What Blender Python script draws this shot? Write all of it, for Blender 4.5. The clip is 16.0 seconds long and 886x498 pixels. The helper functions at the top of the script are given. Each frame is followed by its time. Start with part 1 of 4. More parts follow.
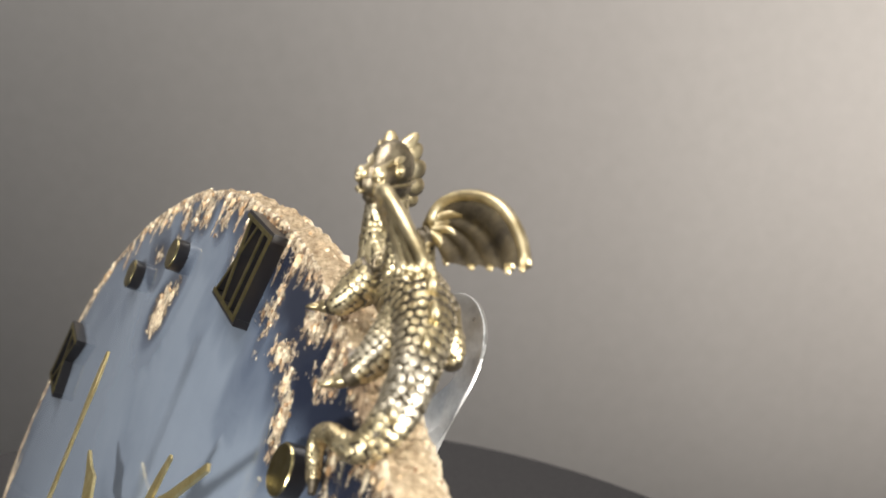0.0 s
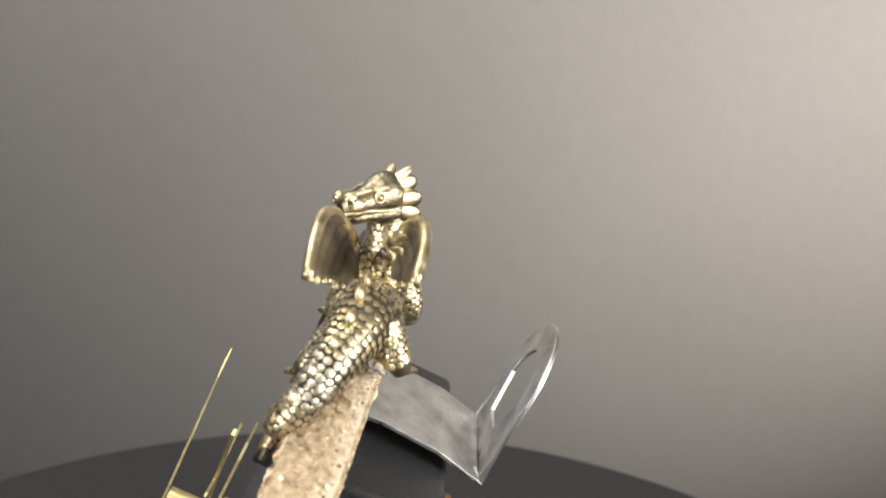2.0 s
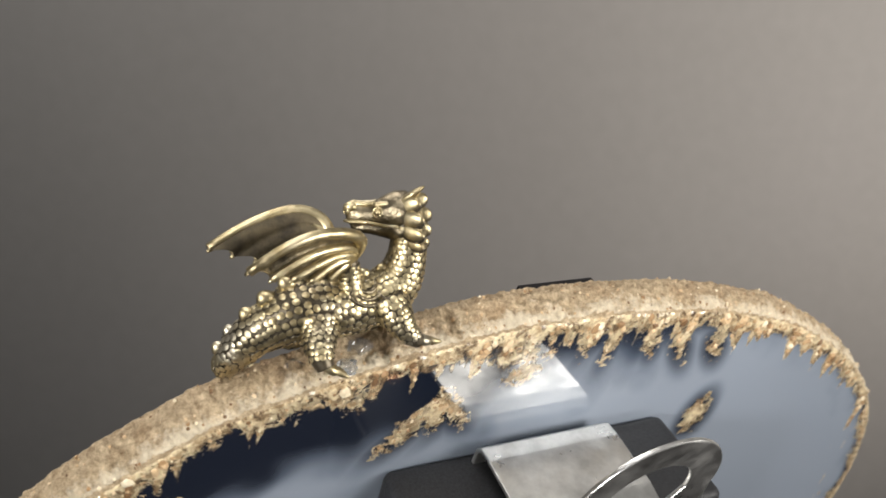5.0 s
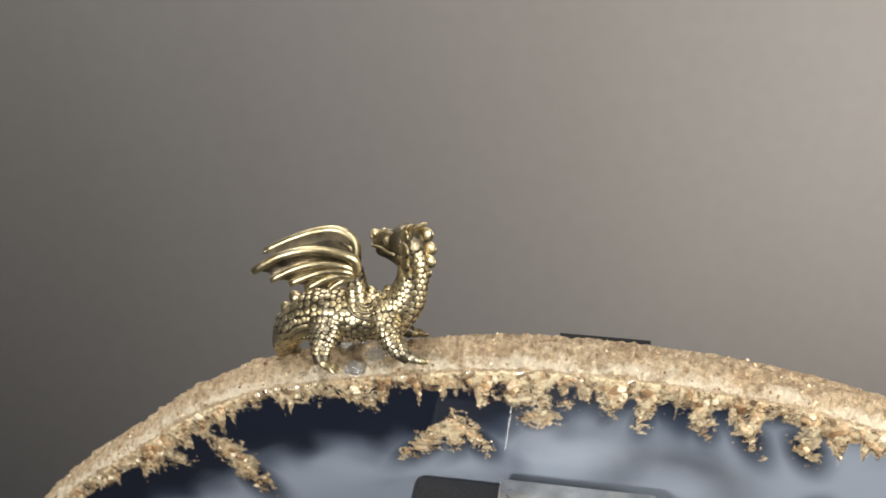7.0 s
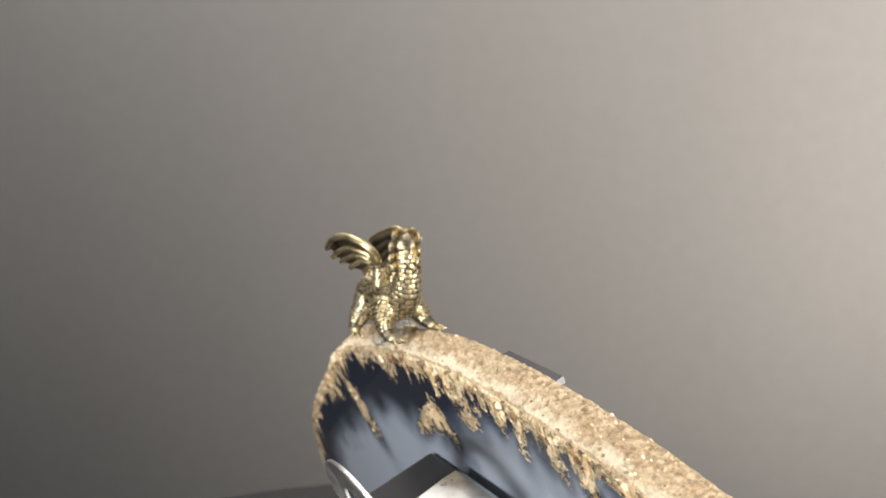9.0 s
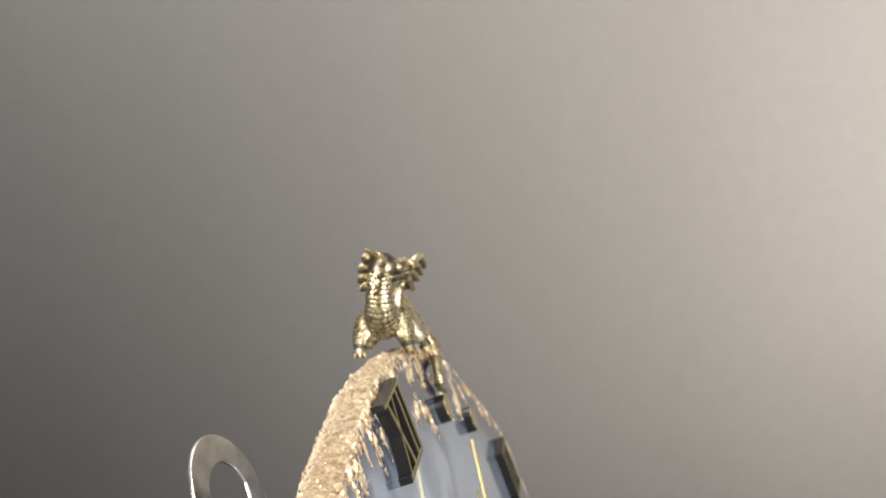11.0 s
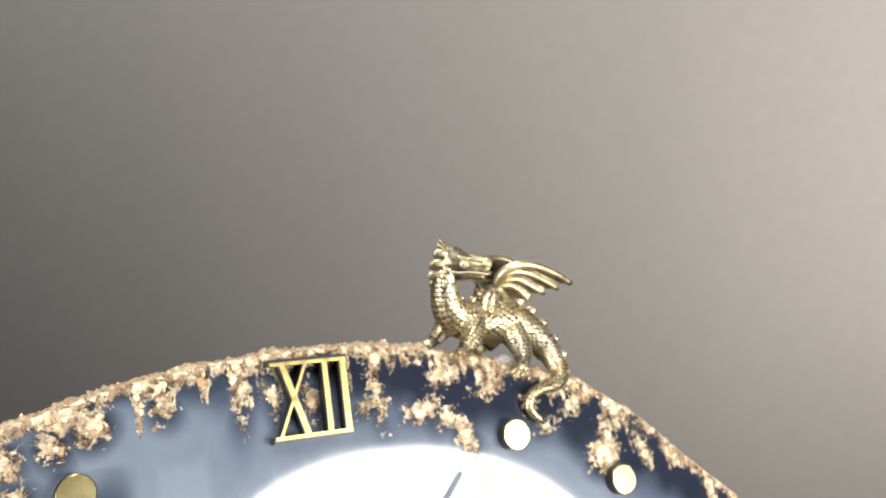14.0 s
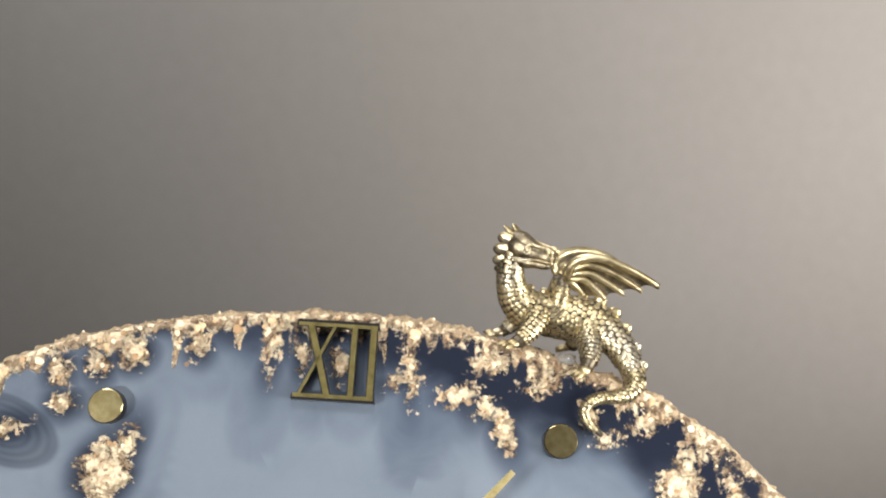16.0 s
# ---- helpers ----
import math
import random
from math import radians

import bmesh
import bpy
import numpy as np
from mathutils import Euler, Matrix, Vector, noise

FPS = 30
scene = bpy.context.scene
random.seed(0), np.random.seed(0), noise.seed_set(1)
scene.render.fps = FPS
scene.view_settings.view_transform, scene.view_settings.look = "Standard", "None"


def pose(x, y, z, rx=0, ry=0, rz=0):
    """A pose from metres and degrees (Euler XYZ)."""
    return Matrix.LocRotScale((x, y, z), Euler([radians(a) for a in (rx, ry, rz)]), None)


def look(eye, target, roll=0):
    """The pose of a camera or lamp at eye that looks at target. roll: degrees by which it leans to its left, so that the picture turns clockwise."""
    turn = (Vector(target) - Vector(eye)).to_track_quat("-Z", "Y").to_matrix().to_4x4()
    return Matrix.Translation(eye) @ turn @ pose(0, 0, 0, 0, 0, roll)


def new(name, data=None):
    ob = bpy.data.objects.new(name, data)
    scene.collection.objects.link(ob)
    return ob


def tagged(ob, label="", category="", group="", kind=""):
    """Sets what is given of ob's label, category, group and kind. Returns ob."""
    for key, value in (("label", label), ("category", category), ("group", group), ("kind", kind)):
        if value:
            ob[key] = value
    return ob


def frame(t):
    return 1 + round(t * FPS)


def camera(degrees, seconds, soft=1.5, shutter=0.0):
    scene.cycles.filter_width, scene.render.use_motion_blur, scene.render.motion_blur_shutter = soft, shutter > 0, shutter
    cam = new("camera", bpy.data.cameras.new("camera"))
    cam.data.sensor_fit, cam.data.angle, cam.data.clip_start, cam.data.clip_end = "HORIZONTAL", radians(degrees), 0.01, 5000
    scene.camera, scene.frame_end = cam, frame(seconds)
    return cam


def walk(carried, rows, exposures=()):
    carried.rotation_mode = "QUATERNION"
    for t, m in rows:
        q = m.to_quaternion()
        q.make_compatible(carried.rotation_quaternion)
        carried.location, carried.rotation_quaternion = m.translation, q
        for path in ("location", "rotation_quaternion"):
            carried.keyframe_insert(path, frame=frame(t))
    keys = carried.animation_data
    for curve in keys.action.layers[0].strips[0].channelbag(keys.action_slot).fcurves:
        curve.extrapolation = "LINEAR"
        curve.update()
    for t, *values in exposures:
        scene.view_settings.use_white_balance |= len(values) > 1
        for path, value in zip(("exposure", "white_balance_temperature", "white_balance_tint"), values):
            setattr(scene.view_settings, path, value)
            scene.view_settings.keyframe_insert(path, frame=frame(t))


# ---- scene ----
# A slice of agate made into a clock, with a brass dragon on its rim, turns on a turntable before a held camera.
MM = 0.001
HIGH = 0.922  # height of the camera's first level over the floor

# seconds; camera x, y, z in mm; yaw, pitch, roll; turn of the turntable
PATH = [
    (0.0, 27.87, -113.48, -8.22, 1.69, -15.58, 4.73, 294.81),
    (0.5, 21.52, -122.00, -5.66, 0.33, -15.65, 4.39, 286.03),
    (1.0, 21.91, -129.00, -4.11, 0.38, -15.71, 3.22, 276.72),
    (1.5, 10.06, -135.46, -3.25, -4.34, -15.45, 3.12, 268.48),
    (2.0, 2.89, -137.27, -4.14, -6.92, -14.58, 2.62, 259.76),
    (2.5, 4.63, -141.17, -3.00, -3.49, -14.39, 2.00, 250.18),
    (3.0, 0.31, -140.17, -5.57, -3.37, -13.90, 1.11, 241.12),
    (5.5, -14.60, -143.51, -3.28, -2.27, -12.77, 2.31, 195.24),
    (6.0, -20.45, -145.40, -0.59, -3.25, -12.60, 2.39, 186.32),
    (6.5, -14.66, -149.15, 2.88, 0.01, -12.58, 2.72, 176.25),
    (7.0, -18.37, -149.30, 2.49, -2.10, -12.47, 2.55, 167.16),
    (7.5, -14.14, -152.19, 4.35, -0.79, -12.18, 2.62, 157.25),
    (8.0, -12.41, -155.16, 5.01, 0.72, -12.28, 2.52, 147.57),
    (8.5, -6.20, -156.90, 6.00, 2.30, -12.08, 3.05, 137.49),
    (9.0, 4.40, -163.60, 5.40, 5.90, -11.23, 3.59, 127.14),
    (9.5, 11.19, -163.59, 9.86, 6.11, -12.03, 3.17, 117.49),
    (10.0, 18.04, -162.57, 9.54, 6.80, -11.28, 3.57, 107.66),
    (12.5, 17.32, -165.28, 10.00, 2.97, -9.99, 2.23, 59.70),
    (13.0, 19.93, -162.25, 8.23, 2.96, -9.98, 2.61, 49.99),
    (13.5, 18.40, -160.74, 7.37, 3.13, -10.07, 2.94, 40.73),
    (14.0, 18.97, -157.85, 5.90, 4.22, -10.07, 3.57, 31.24),
    (14.5, 9.64, -157.56, 5.13, 1.30, -10.04, 3.87, 22.82),
    (15.0, 2.81, -158.11, 5.09, -0.21, -9.85, 4.13, 14.15),
    (15.5, 0.11, -157.77, 4.63, -0.44, -10.40, 4.70, 5.04),
    (16.0, -6.79, -154.84, 3.26, -3.45, -11.07, 4.43, -3.64),
]


def eye_pose(x, y, z, yaw, pitch, roll):
    yaw, pitch = radians(yaw), radians(pitch)
    eye = Vector((x * MM, y * MM, z * MM + HIGH))
    ahead = Vector((-math.sin(yaw) * math.cos(pitch), math.cos(yaw) * math.cos(pitch), math.sin(pitch)))
    return look(eye, eye + ahead, roll)


cam = camera(51.28, 16.0, soft=1.7)
cam.data.dof.use_dof, cam.data.dof.focus_distance, cam.data.dof.aperture_fstop = True, 0.138, 34.0
walk(cam, [(r[0], eye_pose(*r[1:7])) for r in PATH], exposures=[(0.0, -0.27), (2.0, -0.52), (3.0, -0.54), (5.5, -1.18), (7.0, -0.95), (9.0, -0.36), (10.0, -0.24), (12.5, -0.30), (14.0, -0.38), (14.5, -0.55), (15.0, -0.64), (16.0, -0.64)])

# ---- light ----
world = bpy.data.worlds.new("world")
scene.world = world
world.use_nodes = True
world.node_tree.nodes["Background"].inputs[0].default_value = (0.9, 0.95, 1.0, 1)
world.node_tree.nodes["Background"].inputs[1].default_value = 0.02


def area_lamp(name, m, sx, sy, watts, colour, spread=180, shape="RECTANGLE"):
    data = bpy.data.lights.new(name, "AREA")
    data.shape, data.size, data.size_y, data.energy, data.color = shape, sx, sy, watts, colour
    data.spread = radians(spread)
    ob = new(name, data)
    ob.matrix_world = m
    return ob


# the round lamp whose mirror image crosses the polished face, the ceiling panel mirrored by the hanger, an added fill
# for the backdrop's left, the lamp over the table, an added low fill behind the camera, the shaded lamp turned to the
# backdrop
area_lamp("panel_lamp", look((0.238, -0.150, HIGH - 0.020), (0.01, -0.015, HIGH - 0.055), -16.0), 0.19, 0.125, 0.95, (1.0, 0.97, 0.92), 120, "ELLIPSE")
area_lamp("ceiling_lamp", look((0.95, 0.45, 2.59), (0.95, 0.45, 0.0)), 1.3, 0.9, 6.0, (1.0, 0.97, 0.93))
# added fill under the ceiling, no known panel: brightens the backdrop's upper left
area_lamp("backdrop_fill", look((-0.68, 0.82, 2.59), (-0.68, 0.82, 0.0)), 0.9, 0.5, 46.0, (1.0, 0.96, 0.93))
area_lamp("overhead_lamp", look((-0.05, -0.42, HIGH + 0.75), (0.0, 0.0, HIGH - 0.05)), 0.5, 0.35, 1.35, (1.0, 0.98, 0.95), 65)
# added low fill without a known source, lifts the stone's down-turned back
area_lamp("low_fill", look((-0.42, -0.55, HIGH + 0.0), (0.0, 0.0, HIGH - 0.05)), 0.16, 0.1, 0.42, (1.0, 0.98, 0.95), 40)
shaded = bpy.data.lights.new("shaded_lamp", "SPOT")
shaded.energy, shaded.color, shaded.spot_size, shaded.spot_blend, shaded.shadow_soft_size = 262.0, (1.0, 0.90, 0.815), radians(77), 1.0, 0.1
new("shaded_lamp", shaded).matrix_world = look((1.5, -0.4, HIGH + 0.2), (0.81, 1.3, HIGH + 0.22))


# ---- materials ----
def material(name, base, rough=0.5, metal=0.0, **more):
    m = bpy.data.materials.new(name)
    m.use_nodes = True
    p = m.node_tree.nodes["Principled BSDF"]
    p.inputs["Base Color"].default_value = (*base, 1)
    p.inputs["Roughness"].default_value = rough
    p.inputs["Metallic"].default_value = metal
    for key, value in more.items():
        p.inputs[key.replace("_", " ")].default_value = value
    return m


def node(m, kind, **values):
    n = m.node_tree.nodes.new(kind)
    for key, value in values.items():
        n.inputs[key.replace("_", " ")].default_value = value
    return n


def link(m, a, b):
    m.node_tree.links.new(a, b)


def grain(m, scale, low, high, detail=6.0, part_name="Base Color"):
    """Noise in object space between two colours or two values."""
    p = m.node_tree.nodes["Principled BSDF"]
    where = node(m, "ShaderNodeTexCoord")
    n = node(m, "ShaderNodeTexNoise", Scale=scale, Detail=detail, Roughness=0.6)
    link(m, where.outputs["Object"], n.inputs["Vector"])
    r = node(m, "ShaderNodeValToRGB")
    r.color_ramp.elements[0].position, r.color_ramp.elements[1].position = 0.3, 0.7
    r.color_ramp.elements[0].color, r.color_ramp.elements[1].color = (*low, 1), (*high, 1)
    link(m, n.outputs["Fac"], r.inputs["Fac"])
    link(m, r.outputs["Color"], p.inputs[part_name])
    return n


def relief(m, scale, strength, distance, detail=4.0):
    p = m.node_tree.nodes["Principled BSDF"]
    where = node(m, "ShaderNodeTexCoord")
    n = node(m, "ShaderNodeTexNoise", Scale=scale, Detail=detail, Roughness=0.65)
    link(m, where.outputs["Object"], n.inputs["Vector"])
    b = node(m, "ShaderNodeBump", Strength=strength, Distance=distance)
    link(m, n.outputs["Fac"], b.inputs["Height"])
    link(m, b.outputs["Normal"], p.inputs["Normal"])
    return n


def worn_patches(m, scale, colour, low, high):
    """Lay patches of another colour over the base colour made before."""
    p = m.node_tree.nodes["Principled BSDF"]
    where = node(m, "ShaderNodeTexCoord")
    n = node(m, "ShaderNodeTexNoise", Scale=scale, Detail=3.0, Roughness=0.5)
    link(m, where.outputs["Object"], n.inputs["Vector"])
    amount = node(m, "ShaderNodeMapRange", From_Min=low, From_Max=high, To_Max=0.8)
    link(m, n.outputs["Fac"], amount.inputs["Value"])
    mix = node(m, "ShaderNodeMix")
    mix.data_type = "RGBA"
    mix.inputs["B"].default_value = (*colour, 1)
    link(m, amount.outputs[0], mix.inputs["Factor"])
    link(m, p.inputs["Base Color"].links[0].from_socket, mix.inputs["A"])
    link(m, mix.outputs["Result"], p.inputs["Base Color"])


BRASS = material("worn brass", (0.62, 0.52, 0.32), 0.4, 1.0)
grain(BRASS, 300, (0.32, 0.25, 0.13), (0.80, 0.69, 0.44))
worn_patches(BRASS, 95, (0.50, 0.46, 0.38), 0.52, 0.66)
grain(BRASS, 700, (0.30, 0.30, 0.30), (0.52, 0.52, 0.52), 4.0, "Roughness")
relief(BRASS, 1400, 0.3, 0.0001)
PATINA = material("dark patina", (0.07, 0.06, 0.04), 0.42, 0.7)
grain(PATINA, 400, (0.04, 0.033, 0.024), (0.17, 0.14, 0.095))
relief(PATINA, 1200, 0.4, 0.0001)
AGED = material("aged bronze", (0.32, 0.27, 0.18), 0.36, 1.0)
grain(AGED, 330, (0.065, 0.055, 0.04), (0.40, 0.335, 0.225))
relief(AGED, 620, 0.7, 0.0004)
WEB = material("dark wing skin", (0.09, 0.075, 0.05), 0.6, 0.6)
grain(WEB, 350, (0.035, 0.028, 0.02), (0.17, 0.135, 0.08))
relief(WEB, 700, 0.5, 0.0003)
GILT = material("gilt foil", (0.66, 0.55, 0.24), 0.26, 1.0)
grain(GILT, 600, (0.40, 0.32, 0.14), (0.64, 0.55, 0.30))
relief(GILT, 900, 0.15, 0.0001)
SATIN = material("satin gilt", (0.66, 0.54, 0.25), 0.44, 1.0)
grain(SATIN, 600, (0.54, 0.43, 0.18), (0.76, 0.66, 0.36))
OLD_GILT = material("dull gilt", (0.55, 0.45, 0.18), 0.34, 1.0)
grain(OLD_GILT, 500, (0.24, 0.20, 0.075), (0.44, 0.37, 0.155))
relief(OLD_GILT, 700, 0.4, 0.0002)
BLACK = material("black plastic", (0.012, 0.011, 0.012), 0.3)
relief(BLACK, 900, 0.15, 0.0001)
CASE = material("black movement case", (0.016, 0.016, 0.018), 0.5)
speck = grain(CASE, 2600, (0.008, 0.008, 0.009), (0.026, 0.026, 0.028), 2.0)
relief(CASE, 1500, 0.5, 0.0002)
STEEL = material("brushed steel", (0.75, 0.74, 0.71), 0.36, 1.0)
grain(STEEL, 170, (0.46, 0.455, 0.44), (0.86, 0.855, 0.83), 9.0)
grain(STEEL, 240, (0.24, 0.24, 0.24), (0.5, 0.5, 0.5), 6.0, "Roughness")
relief(STEEL, 700, 0.12, 0.0001)
COPPER = material("copper strip", (0.72, 0.33, 0.16), 0.35, 1.0)
RUBBER = material("black turntable cloth", (0.012, 0.011, 0.012), 0.85)
grain(RUBBER, 900, (0.009, 0.008, 0.009), (0.02, 0.018, 0.018))
relief(RUBBER, 1500, 0.5, 0.0003)
PAPER = material("grey backdrop", (0.40, 0.395, 0.385), 0.9)
grain(PAPER, 40, (0.385, 0.38, 0.37), (0.412, 0.407, 0.397), 9.0)
relief(PAPER, 350, 0.25, 0.0006)
PLASTER = material("room plaster", (0.38, 0.37, 0.355), 0.9)
grain(PLASTER, 6, (0.35, 0.345, 0.33), (0.41, 0.40, 0.38))
WOOD = material("table board", (0.22, 0.14, 0.08), 0.5)
grain(WOOD, 14, (0.16, 0.10, 0.06), (0.28, 0.18, 0.10))
CARPET = material("dark carpet", (0.05, 0.055, 0.07), 0.95)
grain(CARPET, 30, (0.04, 0.045, 0.06), (0.065, 0.07, 0.085))
GLUE = material("clear glue", (0.9, 0.9, 0.88), 0.08, 0.0, Transmission_Weight=0.85, IOR=1.45)


def stone_face(name, tint, rich, wisps, gloss):
    """Polished agate: cloudy blue chalcedony, smoky near the rind; brown moss and pale crystals grown into it.
    tint: body dark, body light, smoke, moss dark, moss light, crystal; rich: how much crystal; wisps: how streaky the body; gloss: index of the polish."""
    m = material(name, (0.3, 0.35, 0.45), 0.06, 0.0, IOR=1.54, Coat_Weight=0.5, Coat_Roughness=0.04, Coat_IOR=gloss, Specular_IOR_Level=0.3)
    p = m.node_tree.nodes["Principled BSDF"]
    where = node(m, "ShaderNodeTexCoord")

    def field(attribute):
        n = node(m, "ShaderNodeAttribute")
        n.attribute_name = attribute
        return n.outputs["Fac"]

    def cloudy(scale, detail, rough, distort=0.0):
        n = node(m, "ShaderNodeTexNoise", Scale=scale, Detail=detail, Roughness=rough, Distortion=distort)
        link(m, where.outputs["Object"], n.inputs["Vector"])
        return n.outputs["Fac"]

    def plus(value, times, more):
        """value * times + more"""
        n = node(m, "ShaderNodeMath")
        n.operation = "MULTIPLY_ADD"
        link(m, value, n.inputs[0])
        n.inputs[1].default_value = times
        if isinstance(more, float):
            n.inputs[2].default_value = more
        else:
            link(m, more, n.inputs[2])
        return n.outputs[0]

    def step(value, low, high, top=1.0, bottom=0.0):
        n = node(m, "ShaderNodeMapRange", From_Min=low, From_Max=high, To_Max=top, To_Min=bottom)
        n.interpolation_type = "SMOOTHSTEP"
        link(m, value, n.inputs["Value"])
        return n.outputs[0]

    def blend(factor, a, b):
        n = node(m, "ShaderNodeMix")
        n.data_type = "RGBA"
        link(m, factor, n.inputs["Factor"])
        for value, key in ((a, "A"), (b, "B")):
            if isinstance(value, tuple):
                n.inputs[key].default_value = (*value, 1)
            else:
                link(m, value, n.inputs[key])
        return n.outputs["Result"]

    def times(a, b):
        n = node(m, "ShaderNodeMath")
        n.operation = "MULTIPLY"
        link(m, a, n.inputs[0]), link(m, b, n.inputs[1])
        return n.outputs[0]

    crust, veil, pale, eye = field("crust"), field("veil"), field("pale"), field("eye")
    cloud = cloudy(24.0, 3.0, 0.5, 0.6)
    wisp = cloudy(95.0, 5.0, 0.6, 0.8)
    growth = node(m, "ShaderNodeMath")
    growth.operation = "SINE"
    link(m, plus(veil, 0.75, plus(cloud, 16.0, 0.0)), growth.inputs[0])
    body = blend(step(plus(growth.outputs[0], 0.05 * wisps, plus(veil, -0.016 if wisps > 0.55 else -0.03, plus(wisp, 0.35 * wisps, plus(cloud, wisps, 0.375 - 0.675 * wisps)))), 0.26, 0.78), tint[0], tint[1])
    # a banded eye near the edge
    rings = node(m, "ShaderNodeMath")
    rings.operation = "SINE"
    link(m, plus(eye, 34.0, plus(wisp, 3.0, 0.0)), rings.inputs[0])
    banded = plus(times(step(eye, -0.02, 0.3), rings.outputs[0]), 0.07, step(eye, -0.04, 0.10, 0.48))
    smoke = step(plus(wisp, 6.0, plus(cloud, 10.0, plus(veil, 1.0, -8.0))), -7.5, 0.5, 0.96)
    body = blend(banded, body, tint[2])
    stone = blend(smoke, body, tint[2])
    # moss: a soft brown body
    lump = cloudy(260.0, 6.0, 0.65)
    fine = cloudy(620.0, 8.0, 0.75)
    moss = step(plus(fine, 4.0, plus(lump, 4.0, plus(crust, 1.0, -4.0))), -0.6, 0.9, 0.94)
    colour = blend(step(plus(lump, 0.5, plus(fine, 0.8, -0.15)), 0.38, 0.66), tint[3], tint[4])
    stone = blend(moss, stone, colour)
    # crystals: small pale twigs and beads
    twig = cloudy(430.0, 7.0, 0.78, 0.5)
    bead = node(m, "ShaderNodeTexVoronoi", Scale=900.0)
    link(m, where.outputs["Object"], bead.inputs["Vector"])
    grown = plus(bead.outputs["Distance"], -0.9, plus(twig, 13.0, plus(pale, 1.4, plus(crust, 0.2, rich))))
    crystal = times(step(grown, -0.1, 0.35), step(crust, -1.3, -0.2))
    stone = blend(crystal, stone, blend(step(fine, 0.40, 0.60), tint[4], tint[5]))
    link(m, stone, p.inputs["Base Color"])
    link(m, step(crust, 1.5, 4.0, 0.06, 0.5), p.inputs["Coat Weight"])
    link(m, step(plus(crystal, 0.6, moss), 0.0, 1.2, 0.38, 0.075), p.inputs["Roughness"])
    b = node(m, "ShaderNodeBump", Strength=0.9, Distance=0.0011)
    link(m, times(plus(crystal, 0.7, plus(fine, 0.8, 0.0)), moss), b.inputs["Height"])
    link(m, b.outputs["Normal"], p.inputs["Normal"])
    return m


AGATE = stone_face("polished agate face", ((0.064, 0.082, 0.118), (0.172, 0.203, 0.248), (0.012, 0.015, 0.027), (0.13, 0.075, 0.04), (0.52, 0.37, 0.23), (0.95, 0.82, 0.58)), -6.2, 0.6, 1.55)
AGATE_BACK = stone_face("polished agate back", ((0.035, 0.052, 0.088), (0.30, 0.34, 0.405), (0.008, 0.011, 0.021), (0.12, 0.065, 0.03), (0.54, 0.37, 0.20), (0.95, 0.80, 0.52)), -5.7, 0.5, 1.9)
CRUST = material("rough agate rind", (0.4, 0.3, 0.2), 0.85)
sand = grain(CRUST, 900, (0.22, 0.135, 0.065), (0.88, 0.70, 0.46), 12.0)
sand.inputs["Roughness"].default_value = 0.75
relief(CRUST, 700, 1.0, 0.0018, 10.0)
# broad brown stains over the sandy grain
where = node(CRUST, "ShaderNodeTexCoord")
stain = node(CRUST, "ShaderNodeTexNoise", Scale=110.0, Detail=5.0, Roughness=0.6)
link(CRUST, where.outputs["Object"], stain.inputs["Vector"])
amount = node(CRUST, "ShaderNodeMapRange", From_Min=0.50, From_Max=0.72, To_Max=0.5)
link(CRUST, stain.outputs["Fac"], amount.inputs["Value"])
tinted = node(CRUST, "ShaderNodeMix")
tinted.data_type, tinted.blend_type = "RGBA", "MULTIPLY"
tinted.inputs["B"].default_value = (0.55, 0.38, 0.22, 1)
shader = CRUST.node_tree.nodes["Principled BSDF"]
link(CRUST, amount.outputs[0], tinted.inputs["Factor"])
link(CRUST, shader.inputs["Base Color"].links[0].from_socket, tinted.inputs["A"])
across = node(CRUST, "ShaderNodeAttribute")
across.attribute_name = "pale"
fibre = node(CRUST, "ShaderNodeTexNoise", Scale=330.0, Detail=8.0, Roughness=0.72)
link(CRUST, where.outputs["Object"], fibre.inputs["Vector"])
band = node(CRUST, "ShaderNodeMath")
band.operation = "MULTIPLY_ADD"
band.inputs[1].default_value = 1.6
link(CRUST, fibre.outputs["Fac"], band.inputs[0]), link(CRUST, across.outputs["Fac"], band.inputs[2])
white = node(CRUST, "ShaderNodeMapRange", From_Min=1.44, From_Max=1.72, To_Max=0.8)
link(CRUST, band.outputs[0], white.inputs["Value"])
pearly = node(CRUST, "ShaderNodeMix")
pearly.data_type = "RGBA"
pearly.inputs["B"].default_value = (0.90, 0.79, 0.60, 1)
link(CRUST, white.outputs[0], pearly.inputs["Factor"])
link(CRUST, tinted.outputs["Result"], pearly.inputs["A"])
link(CRUST, pearly.outputs["Result"], shader.inputs["Base Color"])


# grains of crystal: brown, tan and cream, each its own shade
CRYSTAL = material("tan and cream crystal", (0.6, 0.44, 0.26), 0.42, 0.0)
grain_of = node(CRYSTAL, "ShaderNodeNewGeometry")
shades = node(CRYSTAL, "ShaderNodeValToRGB")
for place, shade in ((0.0, (0.17, 0.09, 0.04)), (0.35, (0.48, 0.30, 0.15)), (0.72, (0.74, 0.54, 0.32)), (1.0, (0.95, 0.84, 0.62))):
    stop = shades.color_ramp.elements[0] if place == 0.0 else shades.color_ramp.elements[-1] if place == 1.0 else shades.color_ramp.elements.new(place)
    stop.position, stop.color = place, (*shade, 1)
link(CRYSTAL, grain_of.outputs["Random Per Island"], shades.inputs["Fac"])
link(CRYSTAL, shades.outputs["Color"], CRYSTAL.node_tree.nodes["Principled BSDF"].inputs["Base Color"])
relief(CRYSTAL, 1800, 0.6, 0.0003)


